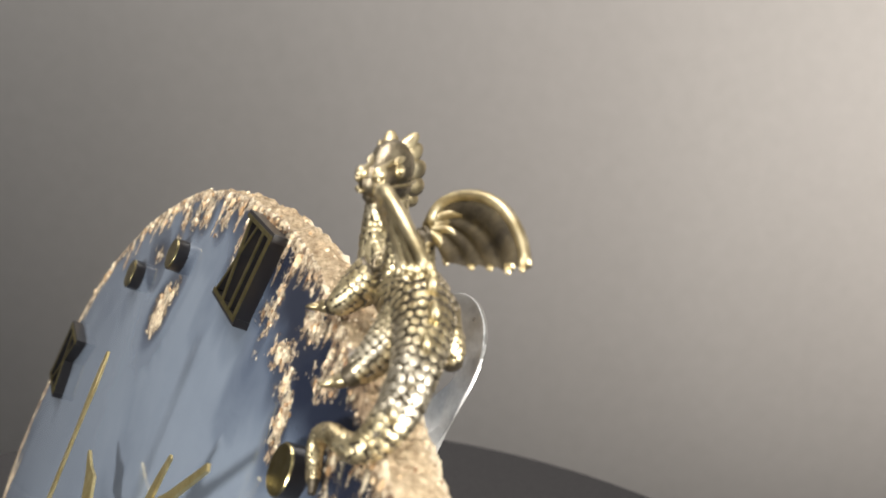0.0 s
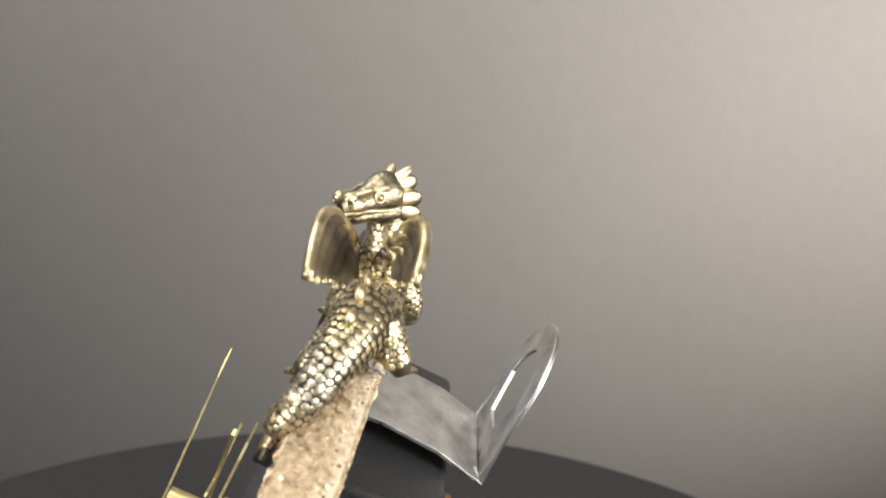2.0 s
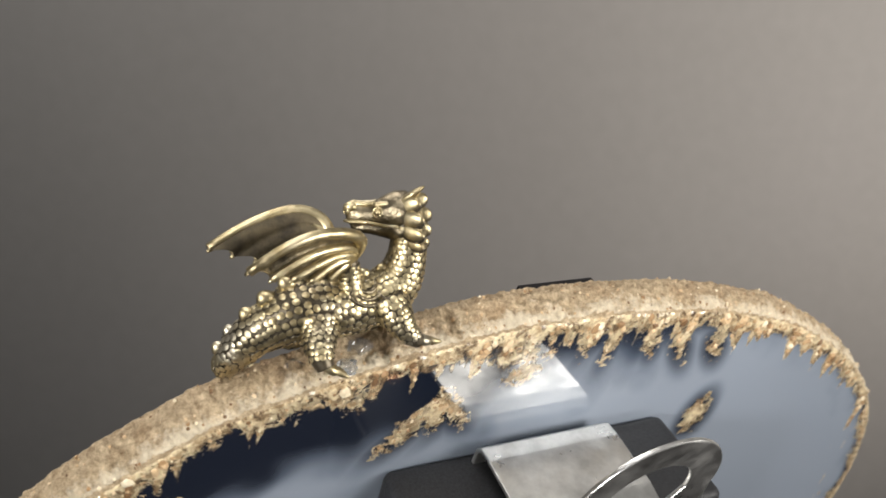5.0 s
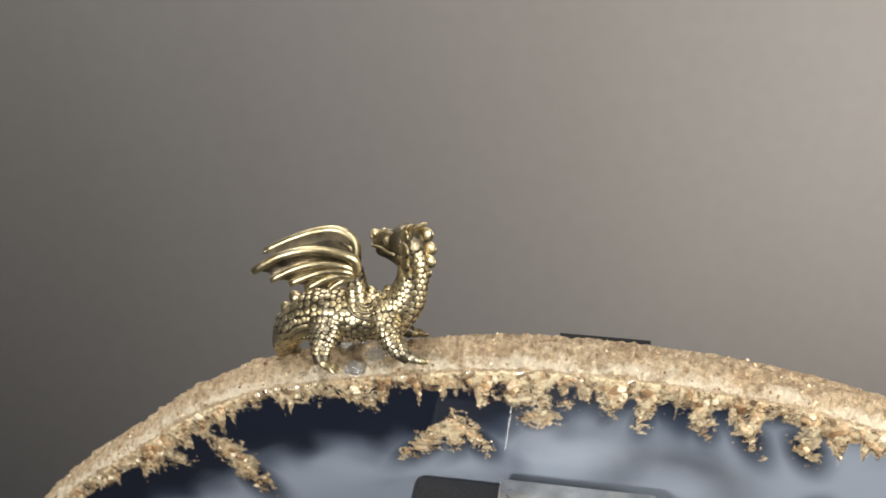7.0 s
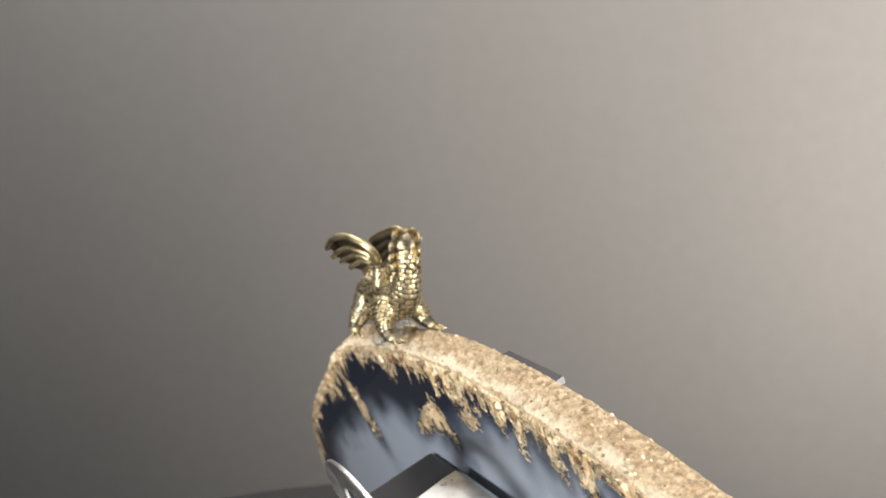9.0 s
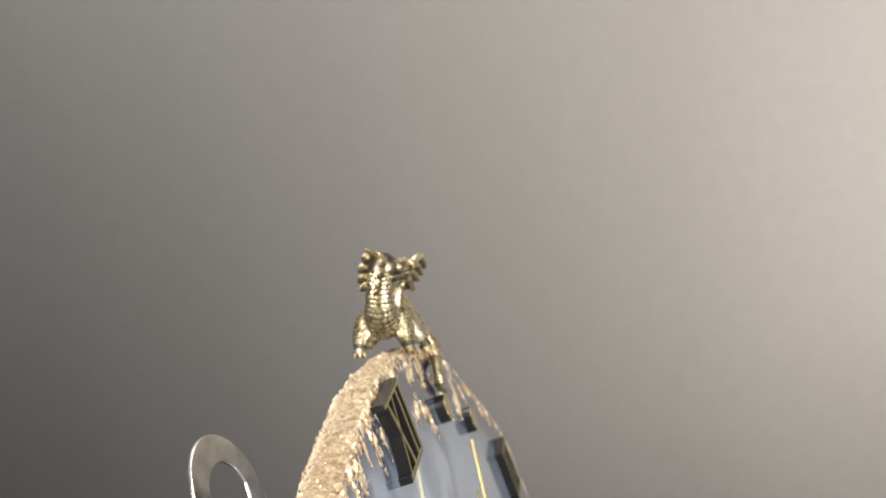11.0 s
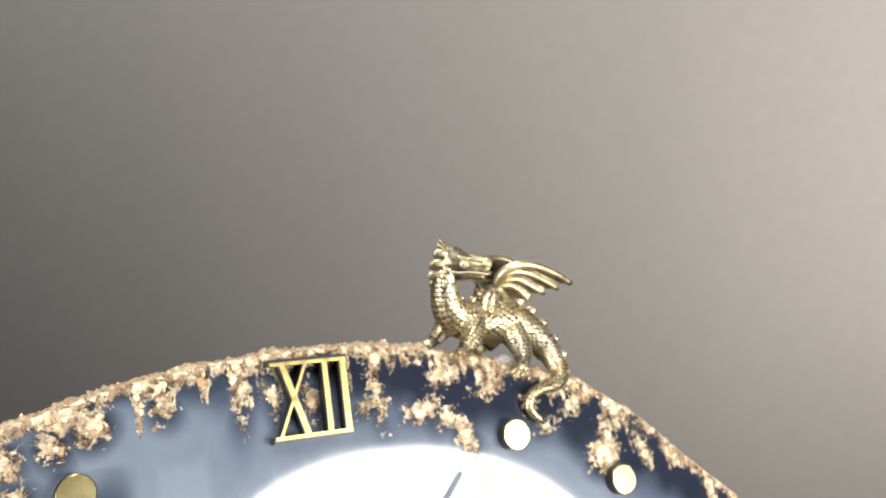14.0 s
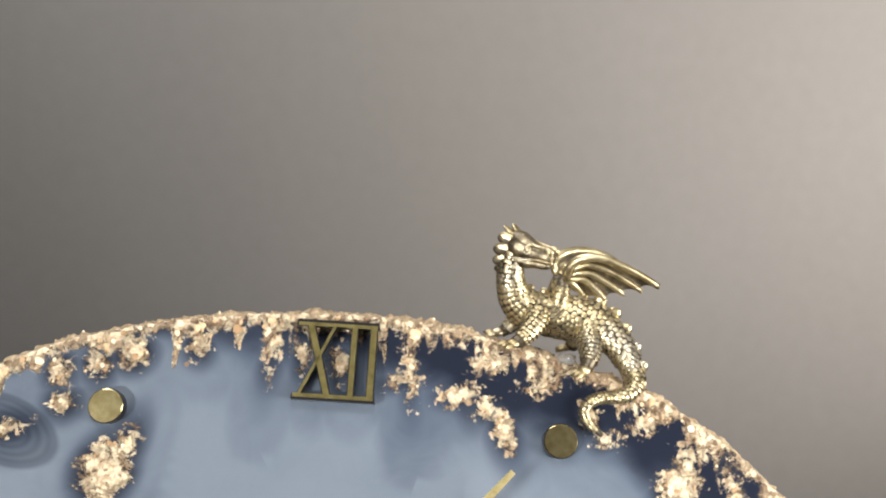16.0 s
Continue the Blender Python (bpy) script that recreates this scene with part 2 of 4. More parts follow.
# ---- building helpers ----
def part(name, bm, mats, parent=None, label="", smooth=True):
    mesh = bpy.data.meshes.new(name)
    bm.to_mesh(mesh)
    bm.free()
    for m in mats if isinstance(mats, (list, tuple)) else [mats]:
        mesh.materials.append(m)
    for f in mesh.polygons:
        f.use_smooth = smooth
    ob = new(name, mesh)
    ob.parent = parent
    if label:
        tagged(ob, label=label)
    return ob


def box(x0, x1, y0, y1, z0, z1, bevel=0.0, seg=2):
    bm = bmesh.new()
    bmesh.ops.create_cube(bm, size=1.0, matrix=Matrix.Translation(((x0 + x1) / 2, (y0 + y1) / 2, (z0 + z1) / 2)) @ Matrix.Diagonal((x1 - x0, y1 - y0, z1 - z0, 1)))
    if bevel:
        bmesh.ops.bevel(bm, geom=bm.edges[:], offset=bevel, segments=seg, affect="EDGES", profile=0.5)
    return bm


def prism(points, w0, w1, bevel=0.0):
    """A flat outline of (u, v), stood up from w0 to w1."""
    bm = bmesh.new()
    low = [bm.verts.new((u, v, w0)) for u, v in points]
    high = [bm.verts.new((u, v, w1)) for u, v in points]
    n = len(points)
    bm.faces.new(low[::-1]), bm.faces.new(high)
    for i in range(n):
        bm.faces.new((low[i], low[(i + 1) % n], high[(i + 1) % n], high[i]))
    bmesh.ops.recalc_face_normals(bm, faces=bm.faces[:])
    if bevel:
        bmesh.ops.bevel(bm, geom=[e for e in bm.edges if abs(e.verts[0].co.z - e.verts[1].co.z) < 1e-9 and e.verts[0].co.z > (w0 + w1) / 2], offset=bevel, segments=1, affect="EDGES")
    return bm


def drum(u, v, r, w0, w1, seg=40, bevel=0.0):
    return prism([(u + r * math.cos(2 * math.pi * k / seg), v + r * math.sin(2 * math.pi * k / seg)) for k in range(seg)], w0, w1, bevel)


def spline(points, steps):
    """Catmull-Rom through points of any length."""
    pts = [np.array(p, float) for p in points]
    pts = [2 * pts[0] - pts[1]] + pts + [2 * pts[-1] - pts[-2]]
    out = []
    for i in range(1, len(pts) - 2):
        a, b, c, d = pts[i - 1:i + 3]
        for k in range(steps):
            t = k / steps
            out.append(0.5 * (2 * b + (c - a) * t + (2 * a - 5 * b + 4 * c - d) * t * t + (3 * b - a - 3 * c + d) * t ** 3))
    out.append(pts[-2])
    return out


# ---- the room ----
floor = part("floor", box(-2.0, 2.0, -2.2, 1.6, -0.1, 0.0), CARPET)
tagged(floor, "dark blue-grey carpet on the floor", "floor", kind="structure")
for wall_name, b in (("wall_north", (-2.1, 2.1, 1.6, 1.7, -0.1, 2.6)), ("wall_south", (-2.1, 2.1, -2.3, -2.2, -0.1, 2.6)), ("wall_west", (-2.1, -2.0, -2.2, 1.6, 0.0, 2.6)), ("wall_east", (2.0, 2.1, -2.2, 1.6, 0.0, 2.6))):
    tagged(part(wall_name, box(*b), PLASTER), "plain plastered wall of the room", "wall", kind="structure")
tagged(part("ceiling", box(-2.1, 2.1, -2.3, 1.7, 2.6, 2.7), PLASTER), "plain plastered ceiling", "ceiling", kind="structure")

TABLE = HIGH - 0.175
stand = new("pedestal")
tagged(stand, "small round wooden pedestal under the black turntable", "pedestal")


def lathe(profile, seg=64):
    bm = bmesh.new()
    rings = [[bm.verts.new((r * math.cos(2 * math.pi * k / seg), r * math.sin(2 * math.pi * k / seg), z)) for k in range(seg)] for r, z in profile]
    for a, b in zip(rings, rings[1:]):
        for k in range(seg):
            bm.faces.new((a[k], a[(k + 1) % seg], b[(k + 1) % seg], b[k]))
    bm.faces.new(rings[0][::-1]), bm.faces.new(rings[-1])
    return bm


part("top", lathe([(0.125, TABLE - 0.025), (0.13, TABLE - 0.022), (0.13, TABLE - 0.003), (0.127, TABLE)]), WOOD, stand)
part("column", lathe([(0.05, 0.03), (0.035, 0.1), (0.03, 0.5), (0.05, TABLE - 0.025)]), WOOD, stand)
part("foot", lathe([(0.17, 0.0), (0.17, 0.015), (0.06, 0.03)]), WOOD, stand)


def backdrop_sheet():
    """A hung sheet of grey cloth."""
    bm = bmesh.new()
    cols = []
    for x in np.linspace(-1.9, 1.9, 53):
        cols.append([bm.verts.new((x, 1.3 + 0.003 * math.sin(5 * x) + 0.001 * math.sin(23 * x + 5 * z), 0.02 + z)) for z in np.linspace(0, 2.1, 40)])
    for a, b in zip(cols, cols[1:]):
        for i in range(39):
            bm.faces.new((a[i], b[i], b[i + 1], a[i + 1]))
    return bm


tagged(part("backdrop", backdrop_sheet(), PAPER), "plain grey backdrop hung behind the turntable", "backdrop", kind="structure")

# ---- turntable ----
turntable = new("turntable")
tagged(turntable, "round flat black turntable under the agate clock", "turntable")
TOP = HIGH - 0.1495


def disc(r, z0, z1, bevel):
    bm = bmesh.new()
    prof = [(0, z0), (r - bevel, z0), (r, z0 + bevel), (r, z1 - bevel), (r - bevel, z1), (0, z1)]
    rings = [[bm.verts.new((p * math.cos(2 * math.pi * k / 128), p * math.sin(2 * math.pi * k / 128), z)) for k in range(128)] for p, z in prof[1:-1]]
    for a, b in zip(rings, rings[1:]):
        for k in range(128):
            bm.faces.new((a[k], a[(k + 1) % 128], b[(k + 1) % 128], b[k]))
    bm.faces.new(rings[0][::-1]), bm.faces.new(rings[-1])
    return bm


TURN_R = 0.165
part("plate", disc(TURN_R, TOP - 0.008, TOP, 0.002), RUBBER, turntable, smooth=False)
part("foot", disc(0.12, TABLE + 0.002, TOP - 0.0085, 0.002), BLACK, turntable, "black plastic base", smooth=False)

# ---- agate clock ----
# the slab's own axes: u across, v up the leaning face, w out of the face
EU, EV, EN = Vector((0.9991556, 0.0410857, 0.0000000)), Vector((-0.0164111, 0.3990985, 0.9167612)), Vector((0.0376658, -0.9159871, 0.3994358))
ORIGIN = Vector((0.000, 5.536, -46.500))
SLAB = Matrix((EU, EV, EN)).transposed().to_4x4()
SLAB.translation = ORIGIN * MM + Vector((0, 0, HIGH))
THICK = 8.19

clock = new("agate_clock")
tagged(clock, "polished blue agate slice clock with brown rind and gilt numerals", "clock")


def clock_part(name, bm, mats, parent=None, label="", smooth=False):
    """A part in the slab's axes and millimetres."""
    bmesh.ops.scale(bm, vec=(MM, MM, MM), verts=bm.verts[:])
    if parent is None:
        bmesh.ops.transform(bm, matrix=SLAB, verts=bm.verts[:])
        return part(name, bm, mats, clock, label, smooth)
    bmesh.ops.transform(bm, matrix=SLAB, verts=bm.verts[:])
    return part(name, bm, mats, parent, label, smooth)


OUTLINE = [(-107, -105), (-118, -92), (-121.3, -72), (-118.8, -52.4), (-109.6, -33.8), (-92.2, -17.6), (-77.5, -8.8), (-66, -3.2), (-56, -0.1), (-46.5, 2.3), (-36.5, 4.0), (-24, 5.3), (-15.7, 5.7), (-4, 5.5), (5.4, 4.5), (14.1, 2.7), (28, -0.6), (41.5, -4.9),
           (47.8, -8.0), (54.3, -12.0), (61.2, -17.2), (68.6, -24.0), (81.2, -34.6), (91.0, -44.2), (98, -54), (100.5, -66), (100, -80), (92, -96), (66, -109), (20, -115), (-30, -115), (-74, -112)]
FRONT_MOSS = [(7.1, -8.2, 3.0, 1.6, 0.1), (15.5, -13.7, 1.5, 3.0, 0.4), (12.3, -10.2, 1.6, 1.4, 0.8), (-1.9, -3.7, 0.8, 3.4, 0.1), (-3.0, -6.5, 1.4, 0.6, 0.2), (-53.5, -25.1, 4.0, 5.0, -0.4),
              (-50.4, -21.0, 1.4, 3.0, -0.3), (-62.3, -13.8, 1.6, 1.6, 0), (-70.8, -18.6, 1.6, 0.8, 0.2), (47.1, -21.8, 3.6, 3.0, 0.3), (48.6, -17.9, 1.3, 2.4, 0.2), (57.0, -21.5, 1.2, 2.6, 0.3),
              (-51.0, -4.3, 2.4, 2.2, 0.3), (-56.9, -6.7, 1.6, 1.8, 0.3), (-63.4, -8.1, 1.6, 2.0, 0), (-39.7, -1.8, 1.6, 2.0, 0.2), (-26.5, -1.4, 1.0, 3.0, -0.1), (-21.3, -2.8, 0.8, 1.6, 0.2),
              (-14.5, -4.0, 1.2, 2.2, 0.3), (12.9, -2.1, 2.8, 1.8, 0.2), (22.4, -5.3, 2.6, 1.4, 0.3), (31.2, -10.5, 1.0, 2.0, 0.4), (34.8, -14.4, 1.4, 0.8, 0.3), (41.6, -10.7, 2.6, 1.3, 0.4)]
BACK_MOSS = [(8.2, -10.6, 2.4, 3.2, 0.1), (12.6, -13.8, 3.6, 1.4, -0.75), (5.0, -11.6, 2.8, 1.4, 0.9), (47.6, -24.2, 6.6, 2.2, 1.0), (59.4, -25.8, 1.6, 1.3, 0.0), (-5.6, -5.4, 2.2, 1.2, -0.3), (-3.6, -2.0, 3.4, 1.3, 0.1), (-5.6, 0.4, 1.2, 2.0, 0.2),
             (22.5, -6.5, 1.0, 0.9, 0), (-21.9, -0.9, 0.8, 2.4, 0.1), (-16.7, -0.2, 0.8, 1.8, 0.2), (-30.3, -2.1, 1.0, 2.2, -0.3), (-37.4, -4.4, 0.9, 2.4, -0.5), (-46.5, -6.5, 1.0, 2.0, -0.5), (-50.8, -25.0, 2.4, 3.8, 0.1)]


def slab_mesh():
    """Polished front and back with fine rows near the rim, and the rough rind between them."""
    ring = np.array(spline(OUTLINE + [OUTLINE[0]], 12))[:-1]
    seg = np.linalg.norm(np.roll(ring, -1, 0) - ring, axis=1)
    mid = (ring + np.roll(ring, -1, 0)) / 2
    dens = np.where(mid[:, 1] > -62, 2.2, 0.7) * seg
    cum = np.concatenate([[0], np.cumsum(dens)])
    n = 1300
    at = np.linspace(0, cum[-1], n, endpoint=False)
    closed = np.vstack([ring, ring[:1]])
    rim = np.stack([np.interp(at, cum, closed[:, k]) for k in (0, 1)], 1)
    centre = np.array([-8.0, -52.0])
    depth = [0, 0.35, 0.8]
    while depth[-1] < 26:
        depth.append(depth[-1] + 0.42)
    depth += [28, 31, 35, 40, 46]
    verts, crust, veil, pale, eyes, faces, mats = [], [], [], [], [], [], []

    def crust_at(u, v, d, seed, wide, long, moss):
        p = Vector((u * 0.16, v * 0.16, seed))
        q = Vector((u * 0.42, v * 0.42, seed + 9))
        drip = noise.noise(Vector((u * 0.38, 0.3 * v * 0.16, seed + 4))) + 0.55 * noise.noise(Vector((u * 0.95, v * 0.1, seed + 6)))
        teeth = 1.8 * noise.noise(p) + long * max(0.0, drip + 0.05) + 0.9 * noise.noise(q) + 0.7 * noise.noise(q * 2.7)
        best = wide + teeth - d
        soft = wide + 3.0 * noise.noise(p) - d + 1.0 + (6.5 if seed < 3 else 8.0) * min(1.0, max(0.0, (u + 12) / 20)) - 7.0 * min(1.0, max(0.0, (-30 - u) / 25)) * min(1.0, d / 4)
        gem = 0.0
        for a, b, ra, rb, lean in moss:
            if abs(u - a) < 20 and abs(v - b) < 20:
                c, s = math.cos(lean), math.sin(lean)
                x, y = (u - a) * c + (v - b) * s, -(u - a) * s + (v - b) * c
                r = math.hypot(x / ra, y / rb)
                soft = max(soft, (1 - r) * min(ra, rb) * 2.2 - 1.0)
                gem = max(gem, 1.15 - r)
                best = max(best, (1 - r) * min(ra, rb) * 1.1 + 1.9 * noise.noise(Vector((u * 0.55, v * 0.8, seed + 3))) + 1.2 * noise.noise(Vector((u * 1.7, v * 1.7, seed + 3))))
        return max(best, -30.0), max(soft, -17.0), gem

    def face_side(w, seed, wide, long, moss, flip, mat, shrink):
        start = len(verts)
        for d in depth:
            for k in range(n):
                out = rim[k] - centre
                far = np.linalg.norm(out)
                s = max(far - shrink - d * (1.0 if d < 30 else min(1.0, (far - 2) / 50)), 0.6) / far
                u, v = centre + out * s
                lift = 0.25 if d == 0 else 0.0
                if d < 0.6:
                    u, v = np.array((u, v)) + out / far * 0.45 * noise.noise(Vector((u * 0.9, v * 0.9, seed)))
                verts.append((u, v, w - lift if w >= 0 else w + lift))
                both = crust_at(u, v, d * 0.93, seed, wide, long, moss)
                crust.append(both[0]), veil.append(both[1]), pale.append(both[2])
                eyes.append(1 - math.hypot((u + 71.5) / 10.0, (v + 19.0 + 0.25 * (u + 71.5)) / 6.2) if w >= 0 else -1.0)
        rows = len(depth)
        for i in range(rows - 1):
            for k in range(n):
                a, b = start + i * n + k, start + i * n + (k + 1) % n
                c, e = start + (i + 1) * n + (k + 1) % n, start + (i + 1) * n + k
                faces.append((a, e, c, b) if flip else (a, b, c, e))
                mats.append(mat)
        last = start + (rows - 1) * n
        faces.append(tuple(last + k for k in (range(n - 1, -1, -1) if flip else range(n))))
        mats.append(mat)
        return start

    f0 = face_side(0.0, 1.0, 1.9, 6.0, FRONT_MOSS, False, 0, 0.8)
    b0 = face_side(-THICK, 5.0, 2.2, 7.5, BACK_MOSS, True, 1, 1.8)
    # where grains of crystal stand in the crust of either face
    rng = random.Random(11)
    spots = []
    for start, w, share in ((f0, 0.0, 0.055), (b0, -THICK, 0.075)):
        for i in range(2, len(depth) - 6):
            for k in range(n):
                u, v, _ = verts[start + i * n + k]
                here = crust[start + i * n + k]
                if v > -48 and here > 0.15 and rng.random() < share * (1.0 if depth[i] > 1.6 else 0.6):
                    spots.append((u + rng.uniform(-0.2, 0.2), v + rng.uniform(-0.2, 0.2), w, min(0.75, 0.22 + 0.16 * here) * rng.uniform(0.6, 1.25)))
    rows = []
    for i in range(1, 15):
        t = i / 15
        row = len(verts)
        for k in range(n):
            out = rim[k] - centre
            far = np.linalg.norm(out)
            u, v = rim[k]
            bulge = np.interp(t, [0, 0.15, 0.35, 0.6, 0.85, 1], [-0.8, -0.3, 0, -0.2, -0.9, -1.8]) + 0.6 * noise.noise(Vector((u * 0.25, v * 0.25, t * 2.0))) + 0.7 * noise.noise(Vector((u * 0.8, v * 0.8, t * 5.0))) + 0.6 * noise.noise(Vector((u * 1.7, v * 1.7, t * 11.0)))
            u, v = centre + out * (far + bulge) / far
            verts.append((u, v, -0.25 - t * (THICK - 0.5)))
            crust.append(5.0), veil.append(5.0), pale.append(t), eyes.append(-1.0)
            if v > -48 and rng.random() < 0.018 + 0.06 * max(0.0, t - 0.6):
                spots.append((u, v, -0.25 - t * (THICK - 0.5), rng.uniform(0.15, 0.36)))
        rows.append(row)
    chain = [f0] + rows + [b0]
    for a, b in zip(chain, chain[1:]):
        for k in range(n):
            j = (k + 1) % n
            faces.append((a + k, b + k, b + j, a + j))
            mats.append(2)
    mesh = bpy.data.meshes.new("agate_slab")
    mesh.from_pydata(verts, [], faces)
    field = mesh.attributes.new("crust", "FLOAT", "POINT")
    field.data.foreach_set("value", crust)
    field = mesh.attributes.new("veil", "FLOAT", "POINT")
    field.data.foreach_set("value", veil)
    field = mesh.attributes.new("pale", "FLOAT", "POINT")
    field.data.foreach_set("value", pale)
    field = mesh.attributes.new("eye", "FLOAT", "POINT")
    field.data.foreach_set("value", eyes)
    for m in (AGATE, AGATE_BACK, CRUST):
        mesh.materials.append(m)
    mesh.polygons.foreach_set("material_index", mats)
    mesh.polygons.foreach_set("use_smooth", [m == 2 for m in mats])
    mesh.transform(Matrix.Scale(MM, 4))
    mesh.transform(SLAB)
    mesh.update()
    ob = new("agate_slab", mesh)
    ob.parent = clock
    return tagged(ob, label="polished blue-grey agate slice with mossy brown rind"), spots


def crystal_mesh(spots):
    """Knobbly grains set flush into the polished faces."""
    seed = bmesh.new()
    bmesh.ops.create_icosphere(seed, subdivisions=1, radius=1.0)
    ball = np.array([v.co[:] for v in seed.verts])
    tris = np.array([[v.index for v in f.verts] for f in seed.faces])
    seed.free()
    rng = np.random.default_rng(5)
    verts, faces = [], []
    for i, (u, v, w, r) in enumerate(spots):
        shape = ball * r * rng.uniform(0.65, 1.25, (len(ball), 1)) * np.array([rng.uniform(0.8, 1.2), rng.uniform(0.8, 1.4), 0.55 if w in (0.0, -THICK) else 1.0])
        verts.append(shape + np.array([u, v, w]))
        faces.append(tris + i * len(ball))
    mesh = bpy.data.meshes.new("crystal_grain")
    mesh.from_pydata(np.concatenate(verts).tolist(), [], np.concatenate(faces).tolist())
    mesh.materials.append(CRYSTAL)
    mesh.transform(Matrix.Scale(MM, 4))
    mesh.transform(SLAB)
    mesh.update()
    return mesh


slab, crystal_spots = slab_mesh()
crystal = new("crystal_grain", crystal_mesh(crystal_spots))
crystal.parent = slab
tagged(crystal, label="tan and cream crystal grains in the crust", kind="stuff")
clock_part("inclusion", drum(-41.5, -5.8, 0.42, -0.3, 0.12, 16), WOOD, slab, "small brown speck in the stone")

# numerals: strokes of black plastic with gilt faces
BAR, PROUD = 1.15, 2.25


def stroke(parent, points, face):
    body = clock_part("stroke", prism(points, -0.05, PROUD), BLACK, parent)
    clock_part("stroke_face", prism(face, PROUD, PROUD + 0.15), OLD_GILT, body, "gilt face of the stroke")
    return body


def numeral(u0, u1, v0, v1, strokes):
    """strokes: from u at the foot to u at the head, and width, in fractions of the numeral's width."""
    thing = clock_part("numeral", prism([(u0 + 0.3, v0 + 0.2), (u1 - 0.3, v0 + 0.2), (u1 - 0.3, v0 + BAR - 0.1), (u0 + 0.3, v0 + BAR - 0.1)], -0.1, PROUD - 0.1), BLACK, None, "raised black roman numeral with gilt face")
    for v, low, high in ((v0, 0.42, 1.0), (v1 - BAR, 0.0, 0.55)):
        stroke(thing, [(u0, v), (u1, v), (u1 - 0.2, v + BAR), (u0 + 0.2, v + BAR)],
               [(u0 + 0.4, v + BAR * low), (u1 - 0.4, v + BAR * low), (u1 - 0.4, v + BAR * high), (u0 + 0.4, v + BAR * high)])
    wide = u1 - u0
    for foot, top, width in strokes:
        a, b, h = u0 + foot * wide, u0 + top * wide, width * wide / 2
        f = h * 0.74
        stroke(thing, [(a - h, v0 + BAR), (a + h, v0 + BAR), (b + h, v1 - BAR), (b - h, v1 - BAR)],
               [(a - f, v0 + BAR), (a + f, v0 + BAR), (b + f, v1 - BAR), (b - f, v1 - BAR)])
    return thing


numeral(-22.5, -7.6, -10.8, 3.45, [(0.42, 0.18, 0.10), (0.10, 0.46, 0.05), (0.70, 0.70, 0.085), (0.93, 0.93, 0.10)])
numeral(69.0, 81.5, -59.7, -45.2, [(0.14, 0.14, 0.12), (0.5, 0.5, 0.12), (0.86, 0.86, 0.12)])
numeral(-111.5, -98.0, -64.5, -50.0, [(0.10, 0.10, 0.10), (0.92, 0.42, 0.10), (0.40, 0.92, 0.05)])

for u, v in ((25.6, -15.2), (49.5, -27.2), (-54.0, -14.0), (-78.0, -26.1)):
    d = clock_part("hour_dot", drum(u, v, 3.05, -0.05, 2.1), BLACK, None, "round black hour marker with gilt cap")
    clock_part("cap", drum(u, v, 2.95, 2.1, 2.35, bevel=0.12), GILT, d, "gilt cap of the hour marker")

# pointers
HUB = (-12.8, -54.0)
clock_part("hub", drum(*HUB, 3.6, -0.1, 4.0, bevel=0.3), SATIN, None, "gilt hub nut")
clock_part("spindle", drum(*HUB, 1.6, 4.0, 13.2), SATIN, None, "gilt spindle")


def hand_shape(profile, angle, w0, w1):
    """profile: (distance from the hub, half width)."""
    c, s = math.cos(angle), math.sin(angle)
    side = [(r, h) for r, h in profile] + [(r, -h) for r, h in reversed(profile)]
    return prism([(HUB[0] + r * s + h * c, HUB[1] + r * c - h * s) for r, h in side], w0, w1)


minute = clock_part("minute_hand", hand_shape([(-6, 1.2), (2, 1.2), (8, 0.9), (24, 0.8), (27, 1.9), (29.5, 1.1), (33, 0.75), (44.5, 0.5)], 0.73, 6.0, 6.5), SATIN, None, "curled gilt minute hand")
for side in (1, -1):
    curl = [(HUB[0] + math.sin(0.73) * r + math.cos(0.73) * h * side, HUB[1] + math.cos(0.73) * r - math.sin(0.73) * h * side) for r, h in
            ((20, 0.6), (24, 2.0), (28, 4.6), (31.5, 6.3), (31.9, 5.6), (29.5, 3.7), (27.0, 1.6))]
    clock_part("curl", prism(curl if side > 0 else curl[::-1], 6.05, 6.45), SATIN, minute)
clock_part("hour_hand", hand_shape([(-5, 1.2), (6, 1.2), (14, 1.0), (18, 2.4), (22, 1.0), (27, 0.3)], -1.35, 4.4, 4.9), SATIN, None, "gilt hour hand")
second = clock_part("second_hand", hand_shape([(-9, 0.5), (0, 0.6), (20, 0.42), (23, 0.7), (26, 1.0), (29, 0.7), (31.4, 0.25)], 0.0, 13.5, 13.9), SATIN, None, "thin gilt second hand with a leaf tip")
pivot = SLAB @ Matrix.Translation(Vector((HUB[0], HUB[1], 0)) * MM)
second.data.transform(pivot.inverted())
second.matrix_basis = pivot

# movement case and its hanger
case = clock_part("movement_case", box(-40.8, 15.2, -82, -21.8, -27.5, -THICK - 0.05, 1.6, 3), CASE, None, "black plastic quartz movement case", True)
clock_part("copper_strip", box(3.4, 6.0, -36, -22.6, -28.4, -27.2, 0.2, 1), COPPER, case, "copper contact strip")


